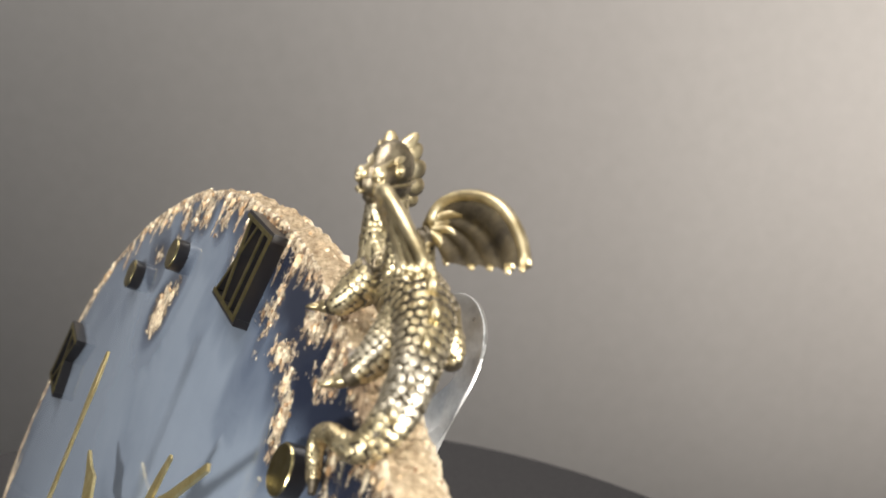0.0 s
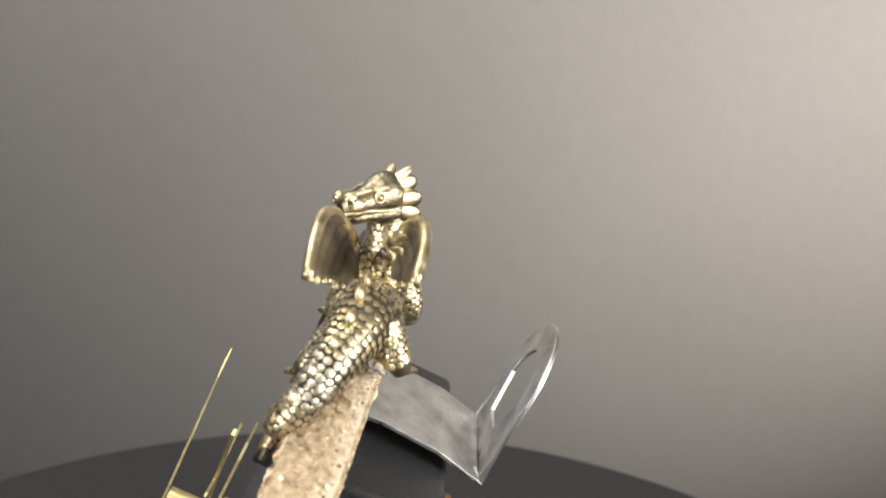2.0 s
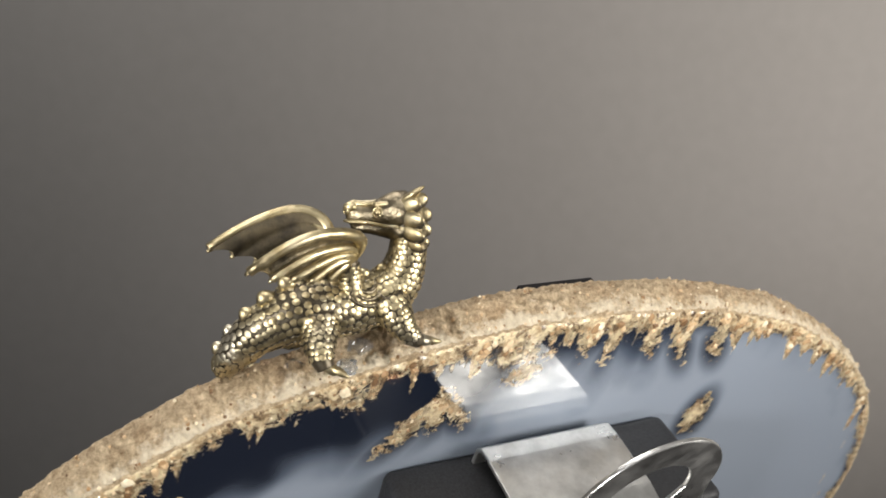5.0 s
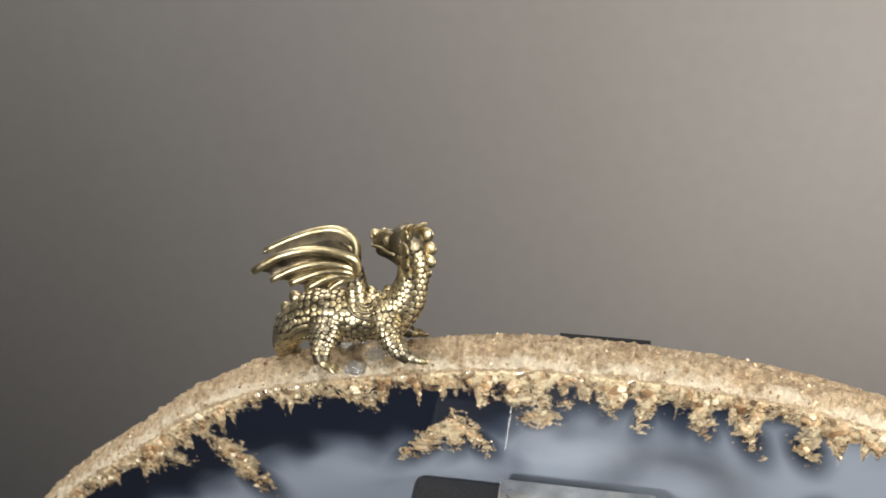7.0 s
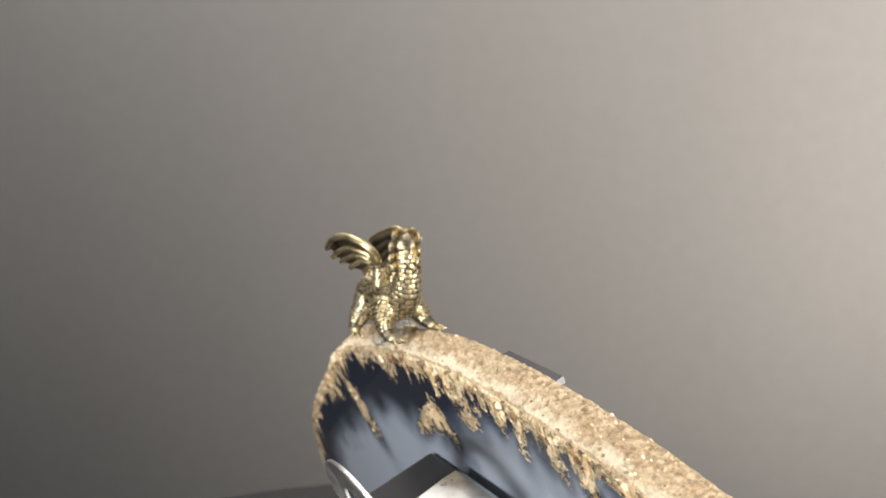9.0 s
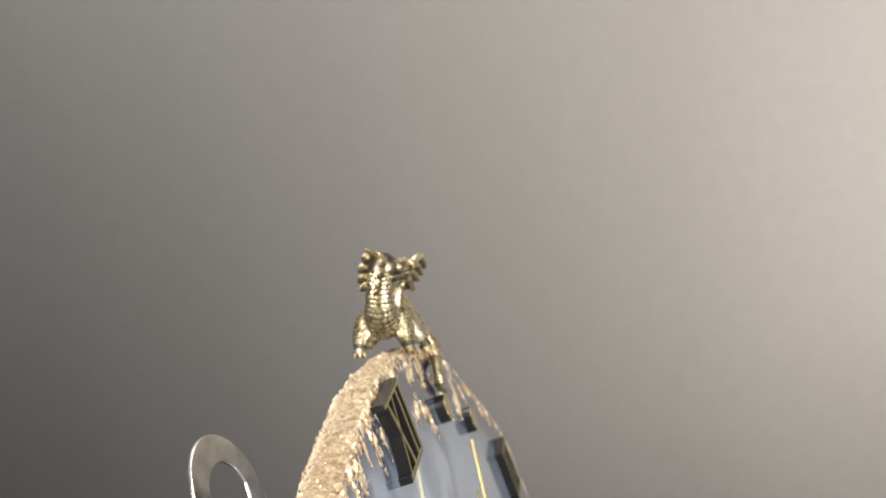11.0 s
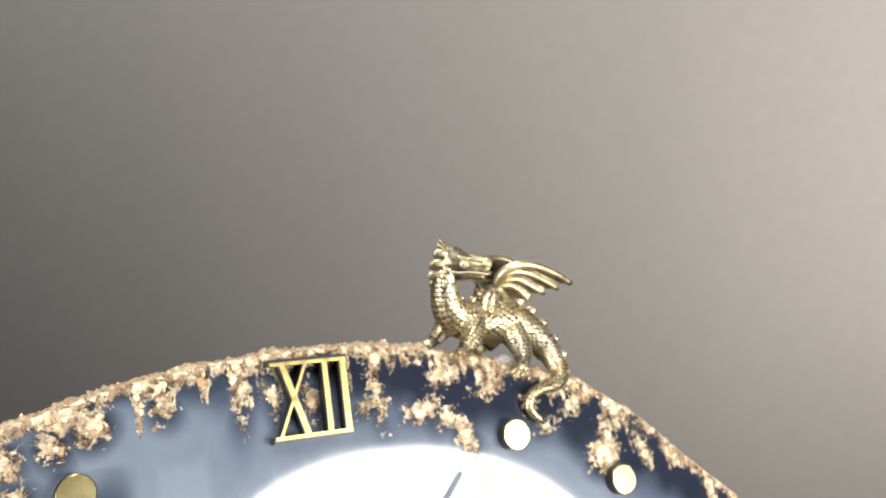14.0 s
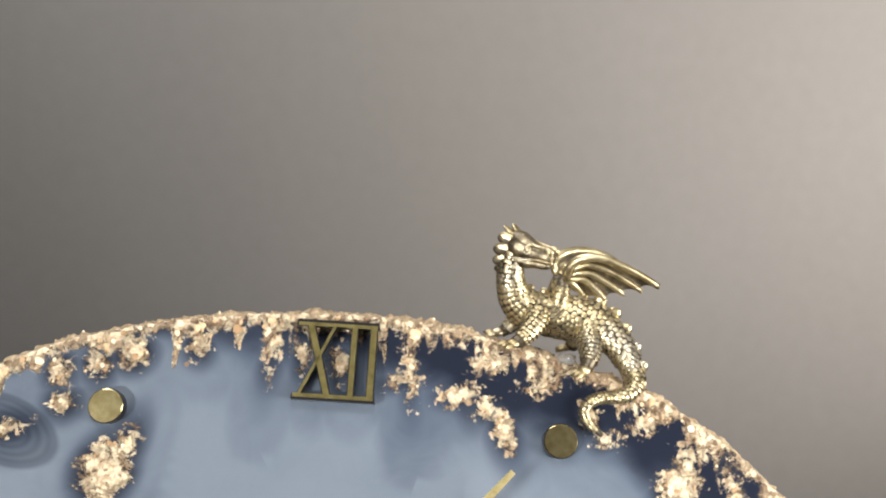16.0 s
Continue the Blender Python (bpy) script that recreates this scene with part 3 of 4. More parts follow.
def hanger_mesh():
    """Sheet steel: up the back of the stone, out over the case, up again into a rounded tongue with a hole."""
    t = 0.8
    bm = bmesh.new()
    def sheet(points):
        n = len(points)
        rows = [[bm.verts.new((u, v, w)) for u, (v, w) in ((u, p) for p in points)] for u in np.linspace(-25.2, 0.2, 9)]
        for a, b in zip(rows, rows[1:]):
            for i in range(n - 1):
                bm.faces.new((a[i], b[i], b[i + 1], a[i + 1]))
    bend = [(-34.0, -THICK - 2.6), (-22.0, -THICK - 2.7), (-19.2, -THICK - 2.9), (-18.5, -THICK - 3.6), (-18.4, -THICK - 6.0), (-19.0, -24.0), (-20.6, -30.4), (-20.6, -31.2), (-19.9, -31.9)]
    sheet(bend)
    # tongue
    cu, base, half = -12.5, -19.9, 12.7
    outer, inner = [], []
    for k in range(33):
        a = math.pi * k / 32
        outer.append((cu + half * math.cos(a) * 1.0, -7.6 + 12.6 * math.sin(a)))
    for k in range(33):
        a = math.pi * k / 32
        inner.append((cu + 7.6 * math.cos(a), -7.6 + 7.2 * math.sin(a)))
    outer = [(cu + half, base)] + outer + [(cu - half, base)]
    inner = [(cu + 4.0, -14.5)] + inner + [(cu - 4.0, -14.5)]
    def put(u, v):
        return bm.verts.new((u, v, -31.9 - (v - base) * 0.12))
    o, i2 = [put(*p) for p in outer], [put(*p) for p in inner]
    for k in range(len(o) - 1):
        bm.faces.new((o[k], o[k + 1], i2[k + 1], i2[k]))
    bm.faces.new((o[-1], o[0], i2[0], i2[-1]))
    bmesh.ops.remove_doubles(bm, verts=bm.verts[:], dist=0.01)
    bmesh.ops.recalc_face_normals(bm, faces=bm.faces[:])
    bmesh.ops.solidify(bm, geom=bm.faces[:], thickness=t)
    sharp = [e for e in bm.edges if len(e.link_faces) == 2 and e.calc_face_angle() > 1.2]
    bmesh.ops.bevel(bm, geom=sharp, offset=0.22, segments=2, profile=0.5, affect="EDGES")
    return bm


clock_part("hanger", hanger_mesh(), STEEL, None, "bent steel hanger plate with a rounded holed tongue")
def glue_blob(u, v, w, size, seed):
    bm = bmesh.new()
    bmesh.ops.create_icosphere(bm, subdivisions=3, radius=1.0)
    for p in bm.verts:
        k = 1 + 0.35 * noise.noise(p.co * 1.7 + Vector((seed, 0, 0)))
        p.co = Vector((p.co.x * size * 1.3 * k + u, p.co.y * size * 0.7 * k + v, p.co.z * size * k + w))
    return clock_part("glue_blob", bm, GLUE, None, "clear lump of dried glue", True)


for spot in ((26.5, -0.5, -0.6, 1.5, 1.0), (21.5, 0.8, -4.0, 1.4, 2.0), (24.5, 0.3, -7.2, 1.3, 3.0), (30.0, -2.2, -3.0, 1.2, 4.0)):
    glue_blob(*spot)

# ---- dragon figurine: one cast piece, brass scales over dark patina ----
BASE = Vector((25.0, 11.0, -46.0))


class Cast:
    """Collects rings, scales and lumps in millimetres; slot 0 brass, slot 1 patina."""

    def __init__(self):
        self.verts, self.faces, self.slots, self.smooth = [], [], [], []

    def add(self, verts, faces, slot, smooth=True):
        k = len(self.verts)
        self.verts += [tuple(v) for v in verts]
        self.faces += [tuple(k + i for i in f) for f in faces]
        self.slots += [slot] * len(faces)
        self.smooth += [smooth] * len(faces)

    def tube(self, points, slot=1, seg=14, steps=6, tall=1.0):
        """points: x, y, z, radius. Returns the rings' middles, axes and radii."""
        line = spline(points, steps)
        mids = [Vector(p[:3]) for p in line]
        radii = [max(p[3], 0.05) for p in line]
        frames, side = [], None
        for i, m in enumerate(mids):
            d = (mids[min(i + 1, len(mids) - 1)] - mids[max(i - 1, 0)]).normalized()
            if side is None:
                side = d.cross(Vector((0, 0, 1)))
                if side.length < 0.2:
                    side = d.cross(Vector((0, 1, 0)))
            side = (side - d * side.dot(d)).normalized()
            frames.append((m, side, side.cross(d).normalized(), d, radii[i]))
        verts = []
        for m, s, up, d, r in frames:
            for k in range(seg):
                a = 2 * math.pi * k / seg
                verts.append(m + s * r * math.cos(a) + up * r * tall * math.sin(a))
        faces = []
        for i in range(len(frames) - 1):
            for k in range(seg):
                j = (k + 1) % seg
                faces.append((i * seg + k, i * seg + j, (i + 1) * seg + j, (i + 1) * seg + k))
        faces += [tuple(range(seg - 1, -1, -1)), tuple((len(frames) - 1) * seg + k for k in range(seg))]
        self.add(verts, faces, slot)
        return frames

    def scale(self, centre, out, along, size, long=1.15, rise=0.30, slot=0):
        """One scale: a rounded shield, its free end towards along."""
        across = out.cross(along).normalized()
        along = across.cross(out).normalized()
        rings = []
        for share, lift in ((1.0, -0.1), (0.9, 0.58), (0.5, 1.0)):
            for k in range(8):
                turn = 2 * math.pi * (k + 0.5) / 8
                x, y = math.cos(turn), math.sin(turn)
                tip = size * long * (1.0 if x > 0 else 0.8) * x
                rings.append(centre + (along * tip + across * y * size) * share + out * size * (lift * rise + (0.3 * rise * max(x, 0) if lift > 0 else 0)))
        rings.append(centre + out * rise * size * 1.12)
        ring = [(k, (k + 1) % 8, 8 + (k + 1) % 8, 8 + k) for k in range(8)]
        self.add(rings, ring, 1)
        cap = [(k, (k + 1) % 8, 8 + (k + 1) % 8, 8 + k) for k in range(8)] + [(8 + k, 8 + (k + 1) % 8, 16) for k in range(8)]
        self.add(rings[8:], cap, slot)

    def scaled(self, frames, size, start=0.0, stop=1.0, flip=1, tall=1.0, size_end=None, rng=random.Random(3)):
        """Scales in staggered rows over a tube made before."""
        cum = [0.0]
        for a, b in zip(frames, frames[1:]):
            cum.append(cum[-1] + (b[0] - a[0]).length)
        s, row = cum[-1] * start, 0
        while s < cum[-1] * stop:
            i = max(j for j in range(len(cum)) if cum[j] <= s)
            i = min(i, len(frames) - 2)
            t = (s - cum[i]) / max(cum[i + 1] - cum[i], 1e-6)
            a, b = frames[i], frames[i + 1]
            m, side, up, d, r = (a[k] * (1 - t) + b[k] * t for k in range(5))
            share = s / cum[-1]
            z = size + ((size_end or size) - size) * share
            n = max(5, round(2 * math.pi * r / (1.75 * z)))
            for k in range(n):
                ang = 2 * math.pi * (k + 0.5 * (row % 2) + rng.uniform(-0.16, 0.16)) / n
                out = (side * math.cos(ang) + up * math.sin(ang)).normalized()
                p = m + side * r * math.cos(ang) + up * r * tall * math.sin(ang) + d * z * rng.uniform(-0.2, 0.2)
                self.scale(p, out, d * flip, z * rng.uniform(0.92, 1.06), long=rng.uniform(0.95, 1.2), rise=rng.uniform(0.22, 0.34))
            s += 1.42 * z
            row += 1

    def lump(self, centre, x, y, z, slot=0, seg=10, rows=7, pinch=0.0):
        """An ellipsoid by its three half axes; pinch draws its +x end to a point."""
        centre = Vector(centre)
        verts, faces = [centre - Vector(x)], []
        for i in range(1, rows):
            a = math.pi * i / rows
            for k in range(seg):
                b = 2 * math.pi * k / seg
                w = math.sin(a) * (1 - pinch * max(0.0, -math.cos(a)))
                verts.append(centre - Vector(x) * math.cos(a) + Vector(y) * w * math.cos(b) + Vector(z) * w * math.sin(b))
        verts.append(centre + Vector(x))
        last = len(verts) - 1
        for k in range(seg):
            j = (k + 1) % seg
            faces.append((0, 1 + j, 1 + k))
            for i in range(rows - 2):
                faces.append((1 + i * seg + k, 1 + i * seg + j, 1 + (i + 1) * seg + j, 1 + (i + 1) * seg + k))
            faces.append((1 + (rows - 2) * seg + k, 1 + (rows - 2) * seg + j, last))
        self.add(verts, faces, slot)

    def ring(self, centre, normal, radius, thick, slot=0):
        normal = Vector(normal).normalized()
        a = normal.orthogonal().normalized()
        b = normal.cross(a)
        verts, faces = [], []
        for k in range(16):
            t = 2 * math.pi * k / 16
            o = a * math.cos(t) + b * math.sin(t)
            for j in range(6):
                q = 2 * math.pi * j / 6
                verts.append(Vector(centre) + o * (radius + thick * math.cos(q)) + normal * thick * math.sin(q))
        for k in range(16):
            for j in range(6):
                faces.append((k * 6 + j, ((k + 1) % 16) * 6 + j, ((k + 1) % 16) * 6 + (j + 1) % 6, k * 6 + (j + 1) % 6))
        self.add(verts, faces, slot)


def wing(cast, fingers, hollow, slot_skin=3):
    """fingers: curves from the wing's shoulder to its scalloped edge, the first the leading edge; hollow: the way the skin sags."""
    lines = [[Vector(p) for p in spline(f, 5)] for f in fingers]
    def along(l, t):
        x = t * (len(l) - 1)
        i = min(int(x), len(l) - 2)
        return l[i].lerp(l[i + 1], x - i)
    hollow = Vector(hollow)
    cols = []
    for i in range(len(lines) - 1):
        for j in range(6):
            m = j / 6
            dip = 4 * m * (1 - m)
            col = []
            for k in range(13):
                t = k / 12 * (1 - 0.06 * dip)
                p = along(lines[i], t).lerp(along(lines[i + 1], t), m)
                col.append(p + hollow * (0.45 * dip * min(1.0, t * 2)))
            cols.append(col)
    cols.append([along(lines[-1], k / 12) for k in range(13)])
    n = len(cols)
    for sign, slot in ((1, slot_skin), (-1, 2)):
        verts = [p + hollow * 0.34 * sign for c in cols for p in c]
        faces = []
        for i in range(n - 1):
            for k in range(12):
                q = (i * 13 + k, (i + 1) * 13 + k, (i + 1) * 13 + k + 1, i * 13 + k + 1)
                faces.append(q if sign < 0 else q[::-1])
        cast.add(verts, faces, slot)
    edge = [c[12] for c in cols]
    verts = [p + hollow * 0.34 for p in edge] + [p - hollow * 0.34 for p in edge]
    cast.add(verts, [(i, i + 1, n + i + 1, n + i) for i in range(n - 1)], 0)
    for i, l in enumerate(lines):
        r = 0.95 if i == 0 else 0.78
        cast.tube([(*(along(l, t) - hollow * 0.5 * min(1.0, 3 * t)), r * (1 - 0.35 * t)) for t in np.linspace(0, 1, 9)], 0, 8, 2)
        cast.lump(along(l, 1.0), (l[-1] - l[-2]).normalized() * 0.45, Vector((0, 0.4, 0)), Vector((0, 0, 0.4)), 0, 7, 5, 0.0)


def dragon_mesh():
    c = Cast()
    # neck, trunk and tail
    neck = c.tube([(15.6, 13.6, -27.5, 2.2), (15.0, 13.2, -30.5, 2.3), (15.2, 13.0, -33.5, 2.6), (16.4, 12.8, -36.6, 3.2), (19.0, 12.6, -39.0, 4.0)], 1, 16, 6)
    c.scaled(neck, 0.56, 0.05, 0.99, 1, 1.0, 0.62)
    trunk = c.tube([(17.0, 12.8, -37.6, 2.7), (19.5, 12.6, -38.9, 3.2), (23.5, 12.5, -39.6, 3.35), (27.5, 12.2, -39.7, 3.65), (30.6, 11.7, -40.1, 3.5), (33.3, 10.6, -41.5, 2.9), (35.6, 9.2, -43.3, 2.4), (37.2, 7.4, -45.7, 2.15)], 1, 18, 6, 1.2)
    c.scaled(trunk, 0.6, 0.04, 0.99, 1, 1.2, 0.62)
    tail = c.tube([(36.2, 8.5, -44.2, 2.4), (37.5, 6.9, -46.4, 2.15), (38.0, 4.9, -48.6, 1.9), (36.9, 3.4, -50.3, 1.45), (34.4, 2.6, -51.0, 1.15), (31.4, 2.2, -51.3, 0.98), (29.3, 1.7, -52.3, 0.9), (28.7, 1.3, -53.9, 0.85), (29.5, 0.9, -55.6, 0.75), (31.0, 0.4, -56.9, 0.6), (32.0, 0.0, -57.6, 0.4)], 1, 12, 6)
    c.scaled(tail, 0.62, 0.05, 0.93, 1, 1.0, 0.34)
    # ridge plates along the spine
    for x, y, z, s in ((18.6, 13.0, -35.0, 0.7), (21.3, 12.9, -35.5, 0.75), (24.6, 12.8, -35.6, 0.75), (28.6, 12.5, -35.3, 0.9), (31.7, 12.0, -36.1, 1.1), (34.3, 11.3, -38.2, 1.15), (36.3, 9.7, -40.6, 1.05), (37.9, 7.6, -43.4, 1.0), (38.9, 5.6, -46.2, 0.95), (38.6, 3.6, -49.0, 0.8)):
        c.lump((x + 0.3, y, z + 0.45), (0.75 * s, -0.2 * s, 0.9 * s), (0.9 * s, -0.25 * s, -0.8 * s), (0.2 * s, 0.6 * s, 0), 0, 8, 6, 0.3)
    # legs
    legs = [
        ([(20.2, 10.5, -38.0, 2.5), (19.6, 8.9, -39.8, 2.3), (18.5, 7.6, -41.5, 1.75), (17.0, 6.9, -42.8, 1.3), (15.9, 6.4, -43.4, 1.1)], (15.8, 6.3, -43.4), (-0.85, -0.5, -0.15), 0.58),
        ([(19.0, 14.9, -38.2, 2.6), (18.3, 15.8, -40.3, 2.3), (17.2, 16.3, -42.4, 1.7), (15.8, 16.3, -44.0, 1.25), (14.7, 16.1, -44.8, 1.05)], (14.3, 16.0, -44.7), (-0.95, -0.2, -0.15), 0.58),
        ([(29.2, 10.9, -40.0, 2.9), (29.6, 9.5, -41.8, 2.6), (29.9, 7.2, -43.9, 2.0), (29.5, 5.6, -45.5, 1.5), (28.8, 4.5, -46.6, 1.2)], (28.6, 4.3, -46.8), (-0.8, -0.5, -0.35), 0.62),
        ([(28.6, 13.4, -40.0, 3.1), (28.6, 14.1, -41.9, 2.7), (28.9, 15.3, -43.9, 2.0), (28.9, 16.0, -45.6, 1.5), (28.5, 16.5, -46.8, 1.25)], (28.2, 16.6, -46.7), (-0.85, 0.15, -0.4), 0.62),
    ]
    for points, paw, ahead, size in legs:
        f = c.tube(points, 1, 12, 5)
        c.scaled(f, 0.58, 0.08, 0.86, 1, 1.0, size * 0.75)
        ahead = Vector(ahead).normalized()
        flat = ahead.cross(Vector((0, 0, 1))).normalized()
        c.lump(Vector(paw) + ahead * 0.2, ahead * 1.5, flat * 1.25, Vector((0, 0, 0.9)), 0)
        for k in (-1, 0, 1):
            c.lump(Vector(paw) + ahead * 1.7 + flat * 0.85 * k, (ahead + flat * 0.25 * k) * 1.15, flat * 0.42, Vector((0, 0, 0.52)), 0, 8, 6, 0.4)
    # head, turned back over the shoulder
    a = Vector((0.77, -0.63, -0.11)).normalized()
    l = Vector((0.63, 0.77, 0.0)).normalized()
    up = a.cross(l) * -1
    if up.z < 0:
        up = -up
    o = Vector((14.9, 14.1, -26.6))
    def head_tube(stations, slot, drop):
        rows = []
        for s, hw, hh, z in stations:
            m = o + a * (s if s < 3 else 3 + (s - 3) * 0.93) + up * (z + drop - 0.05 * max(0, s - 4))
            hh *= 1.1
            hw *= 0.88
            rows.append([m + l * hw * math.cos(2 * math.pi * k / 16) + up * hh * math.sin(2 * math.pi * k / 16) for k in range(16)])
        verts = [v for r in rows for v in r]
        faces = [(i * 16 + k, i * 16 + (k + 1) % 16, (i + 1) * 16 + (k + 1) % 16, (i + 1) * 16 + k) for i in range(len(rows) - 1) for k in range(16)]
        faces += [tuple(range(16)), tuple((len(rows) - 1) * 16 + k for k in range(15, -1, -1))]
        c.add(verts, faces, slot)
    head_tube([(-0.9, 1.6, 1.6, -0.2), (-0.3, 2.4, 2.3, -0.1), (0.8, 2.85, 2.75, 0.1), (2.2, 2.85, 2.7, 0.2), (3.6, 2.5, 2.25, 0.15), (4.9, 2.05, 1.85, 0.05), (6.1, 1.8, 1.6, 0.05), (7.3, 1.8, 1.6, 0.2), (8.3, 1.8, 1.6, 0.3), (9.0, 1.5, 1.35, 0.25), (9.5, 0.8, 0.8, 0.2)], 2, 0.0)
    head_tube([(-0.4, 2.0, 1.5, -2.1), (1.0, 2.55, 1.75, -2.3), (2.6, 2.4, 1.6, -2.2), (4.4, 1.9, 1.25, -1.95), (6.2, 1.6, 0.95, -1.65), (7.8, 1.5, 0.85, -1.45), (8.6, 1.2, 0.7, -1.3), (9.0, 0.6, 0.4, -1.2)], 2, 0.0)
    head_tube([(2.5, 2.5, 0.22, -1.2), (4.4, 1.95, 0.18, -1.15), (6.2, 1.62, 0.15, -0.9), (8.4, 1.35, 0.12, -0.62)], 1, 0.0)
    for k in (-1, 1):
        eye = o + a * 4.3 + l * 1.85 * k + up * 0.5
        look_out = (l * k + up * 0.25 + a * 0.25).normalized()
        c.ring(eye + look_out * 0.05, look_out, 0.66, 0.2)
        c.lump(eye, look_out * 0.5, look_out.orthogonal().normalized() * 0.5, look_out.cross(look_out.orthogonal()).normalized() * 0.5, 0)
        c.lump(o + a * 3.4 + l * 1.55 * k + up * 1.55, a * 1.7, l * 0.5, up * 0.42, 0)
        c.lump(o + a * 8.2 + l * 0.95 * k + up * 1.35, a * 1.0, l * 0.8, up * 0.75, 0)
        c.ring(o + a * 8.75 + l * 1.35 * k + up * 0.85, (l * k * 0.8 + a * 0.6), 0.42, 0.16)
        # lips and cheek ridge
        c.tube([(*(o + a * 1.6 + l * 2.75 * k - up * 1.5), 0.22), (*(o + a * 3.6 + l * 2.45 * k - up * 1.35), 0.28), (*(o + a * 6.0 + l * 1.72 * k - up * 0.85), 0.26), (*(o + a * 8.2 + l * 1.6 * k - up * 0.65), 0.28), (*(o + a * 9.3 + l * 0.7 * k - up * 0.6), 0.2)], 0, 8, 4)
        c.tube([(*(o + a * 4.6 + l * 1.3 * k + up * 1.7), 0.25), (*(o + a * 6.4 + l * 0.9 * k + up * 1.6), 0.3), (*(o + a * 8.0 + l * 0.8 * k + up * 1.7), 0.3)], 0, 8, 4)
        # frill of petals and the horn above it
        for back, side, lift, size in ((-0.2, 2.0, 1.3, 1.15), (-0.4, 2.3, -0.7, 1.2), (-0.3, 2.2, -2.6, 1.15), (-0.3, 1.7, -4.2, 0.95)):
            mid = o + a * (back + 0.2) + l * k * side + up * lift
            way = (-a * 0.92 + l * k * 0.32 + up * 0.08 * lift).normalized()
            flat = way.cross(up).normalized()
            c.lump(mid, way * 1.6 * size, up * 1.05 * size, flat * 0.45, 0, 12, 9, 0.0)
            c.lump(mid - flat * 0.06 - up * 0.25, way * 1.64 * size, up * 1.07 * size, flat * 0.4, 1, 12, 9, 0.0)
        way = (-a * 0.85 + up * 0.48 + l * k * 0.25).normalized()
        c.lump(o + a * 0.2 + l * (k * 0.95 + 0.3) + up * 2.3, way * 2.3, l * 1.05, way.cross(l) * 0.5, 0, 12, 9, 0.1)
    for s, z in ((1.0, 2.45), (2.6, 2.45), (4.0, 1.85)):
        c.lump(o + a * s + up * z, a * 0.9, l * 0.5, up * 0.35, 0)
    # curved folds on the flanks under the wings
    for k in (-1, 1):
        for radius in (1.5, 2.4, 3.3):
            fold = []
            for turn in range(190, 331, 20):
                x, z = 22.0 + radius * math.cos(radians(turn)), -35.6 + radius * math.sin(radians(turn))
                fold.append((x, 12.5 + k * (3.3 * math.sqrt(max(0.05, 1 - ((z + 39.5) / 4.2) ** 2)) + 0.25), z, 0.32))
            c.tube(fold, 2, 7, 3)
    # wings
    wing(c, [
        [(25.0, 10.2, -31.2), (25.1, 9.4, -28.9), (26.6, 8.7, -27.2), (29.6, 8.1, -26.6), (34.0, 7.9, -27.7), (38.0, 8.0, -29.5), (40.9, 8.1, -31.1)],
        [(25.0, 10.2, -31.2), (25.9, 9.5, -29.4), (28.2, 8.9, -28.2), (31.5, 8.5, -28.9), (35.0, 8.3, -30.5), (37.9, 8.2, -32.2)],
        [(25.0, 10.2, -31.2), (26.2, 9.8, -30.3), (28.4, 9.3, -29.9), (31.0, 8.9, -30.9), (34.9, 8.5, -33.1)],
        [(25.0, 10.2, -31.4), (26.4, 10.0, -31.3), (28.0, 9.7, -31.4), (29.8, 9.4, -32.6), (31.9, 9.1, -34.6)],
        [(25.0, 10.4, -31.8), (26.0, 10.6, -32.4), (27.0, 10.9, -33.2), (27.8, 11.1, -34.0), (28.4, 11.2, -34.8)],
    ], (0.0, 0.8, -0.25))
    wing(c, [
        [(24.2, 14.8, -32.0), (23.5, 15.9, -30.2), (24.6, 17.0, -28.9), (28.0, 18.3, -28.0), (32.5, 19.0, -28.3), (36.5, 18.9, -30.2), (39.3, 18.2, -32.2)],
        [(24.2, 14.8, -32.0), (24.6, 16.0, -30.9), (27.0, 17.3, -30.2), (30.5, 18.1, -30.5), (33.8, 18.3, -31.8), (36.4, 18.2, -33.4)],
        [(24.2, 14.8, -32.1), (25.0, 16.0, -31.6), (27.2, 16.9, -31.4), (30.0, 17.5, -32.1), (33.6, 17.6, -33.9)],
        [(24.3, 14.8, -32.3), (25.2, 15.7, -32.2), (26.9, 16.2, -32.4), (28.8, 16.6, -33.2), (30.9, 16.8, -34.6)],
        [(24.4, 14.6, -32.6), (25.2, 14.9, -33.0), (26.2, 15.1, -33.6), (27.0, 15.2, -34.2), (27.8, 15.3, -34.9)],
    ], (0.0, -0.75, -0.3))
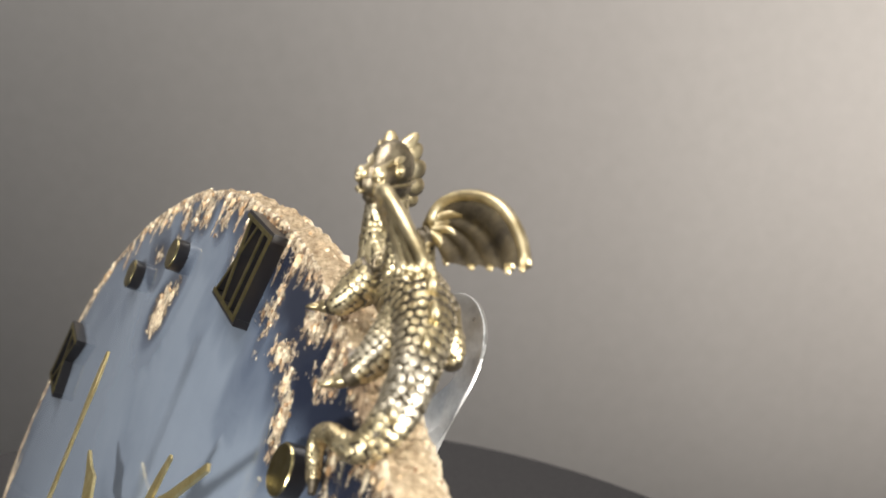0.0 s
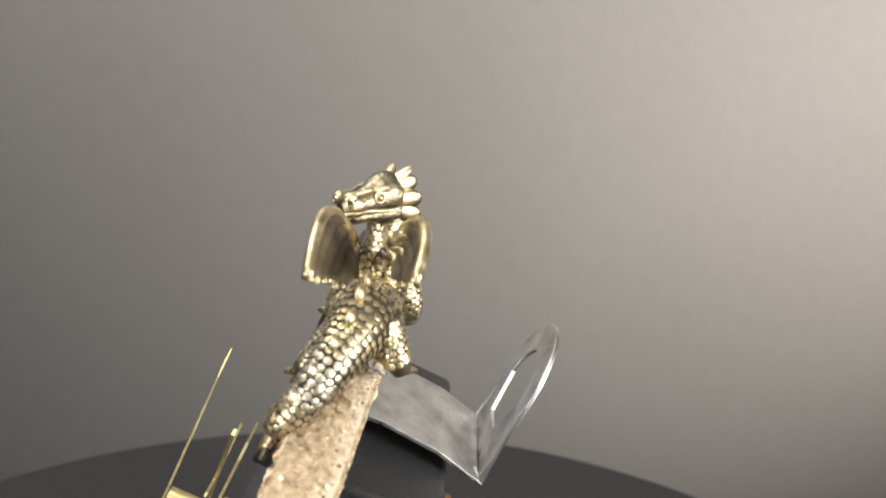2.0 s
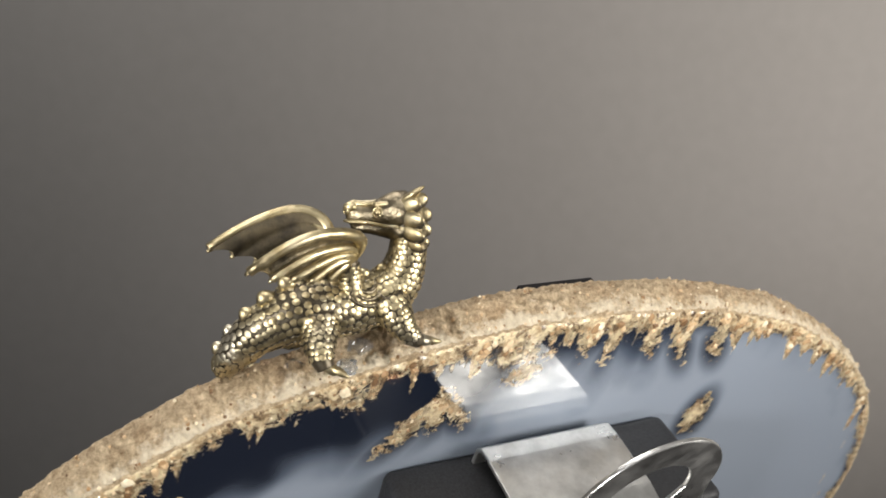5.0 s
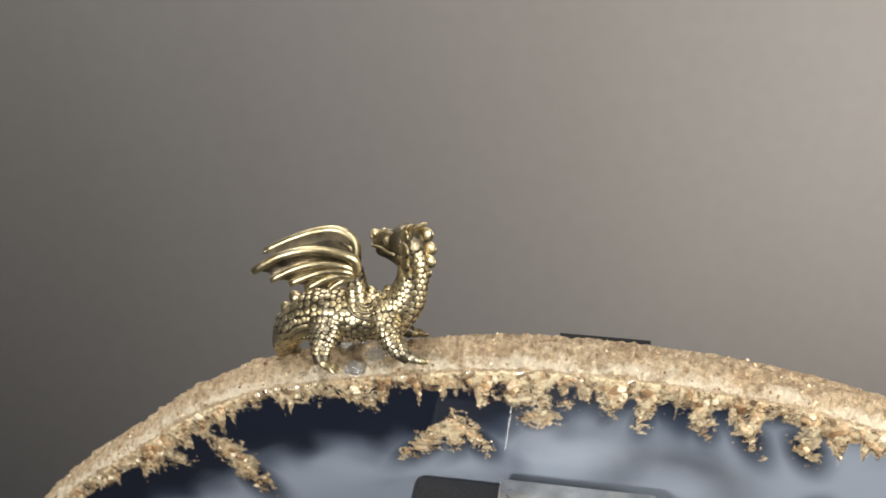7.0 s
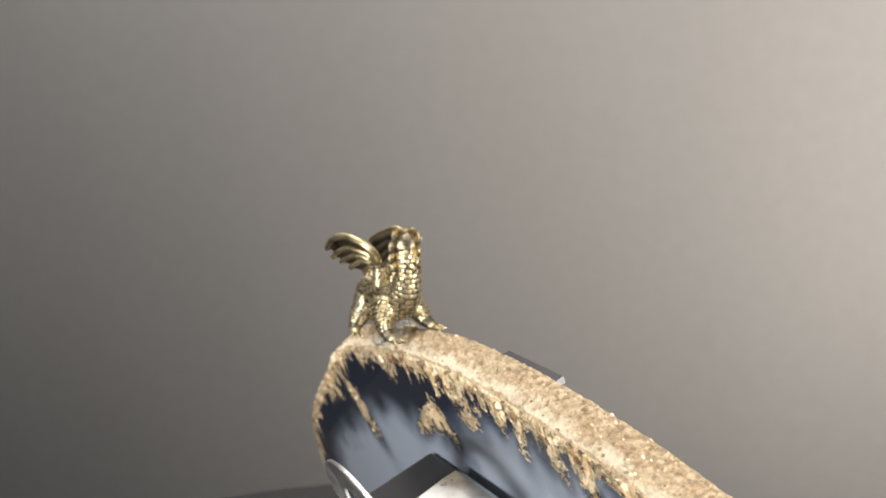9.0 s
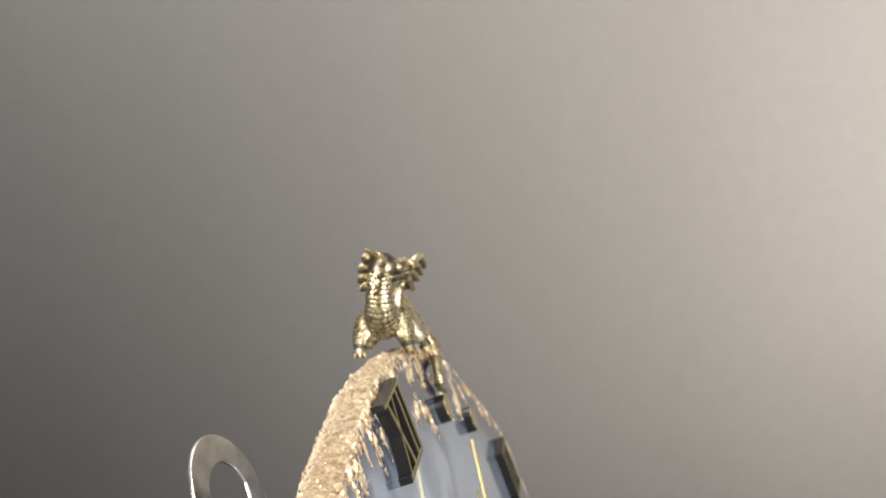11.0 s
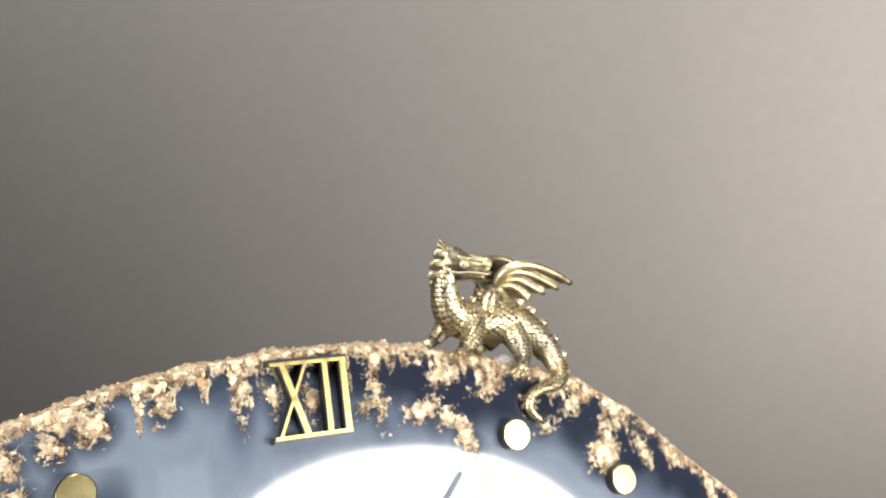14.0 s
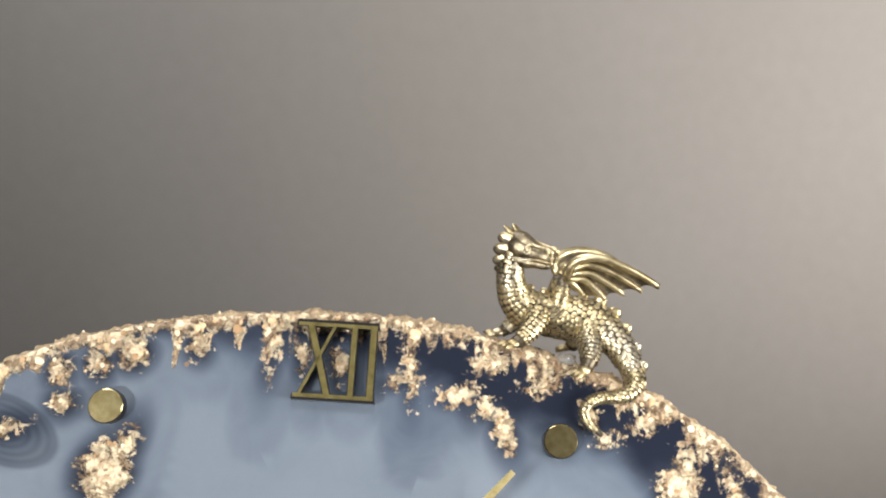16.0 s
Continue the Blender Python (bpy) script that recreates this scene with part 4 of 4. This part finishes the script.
    for x, y, z in ((24.6, 10.8, -32.6), (24.3, 14.4, -33.0)):
        c.lump((x, y, z), (1.2, 0, -0.5), (0, 0.7, 0), (0.3, 0, 1.3), 1)
        inward = 0.55 if y < 12 else -0.55
        arm = c.tube([(x, y, z + 0.6, 1.1), (x - 0.2, y + inward, z - 1.6, 1.5), (x - 0.5, y + inward, z - 4.0, 1.7), (x - 0.8, y, z - 6.0, 1.3)], 1, 12, 5)
        c.scaled(arm, 0.5, 0.15, 0.95, 1, 1.0, 0.6)
    mesh = bpy.data.meshes.new("dragon_figurine")
    set_down = Matrix(((1.0014, -0.0785, 0.0026, 1.426), (0.0218, 1.0264, -0.0258, -2.030), (-0.0042, 0.0273, 0.9796, -2.035), (0, 0, 0, 1)))
    mesh.from_pydata([tuple(set_down @ Vector(v) - BASE) for v in c.verts], [], c.faces)
    mesh.materials.append(BRASS), mesh.materials.append(PATINA), mesh.materials.append(AGED), mesh.materials.append(WEB)
    mesh.polygons.foreach_set("material_index", c.slots)
    mesh.polygons.foreach_set("use_smooth", c.smooth)
    mesh.transform(Matrix.Scale(MM, 4))
    bm = bmesh.new()
    bm.from_mesh(mesh)
    bmesh.ops.recalc_face_normals(bm, faces=bm.faces[:])
    bm.to_mesh(mesh)
    bm.free()
    return mesh


dragon = new("dragon_figurine", dragon_mesh())
DRAGON_AT = Matrix.Translation(BASE * MM + Vector((0, 0, HIGH)))
dragon.matrix_basis = DRAGON_AT
tagged(dragon, "small cast brass dragon figurine with raised wings on the agate rim", "figurine")


# ---- what turns ----
def motions():
    turn = [(r[0], pose(0, 0, 0, 0, 0, r[7])) for r in PATH]
    for t, angle in ((4.2, 219.1), (11.2, 84.6)):
        turn.append((t, pose(0, 0, 0, 0, 0, angle)))
    turn.sort(key=lambda row: row[0])
    walk(turntable, turn)
    walk(clock, turn)
    walk(dragon, [(t, m @ DRAGON_AT) for t, m in turn])
    walk(second, [(t, pivot @ pose(0, 0, 0, 0, 0, 10.3 - 6.0 * t)) for t in range(17)])


motions()
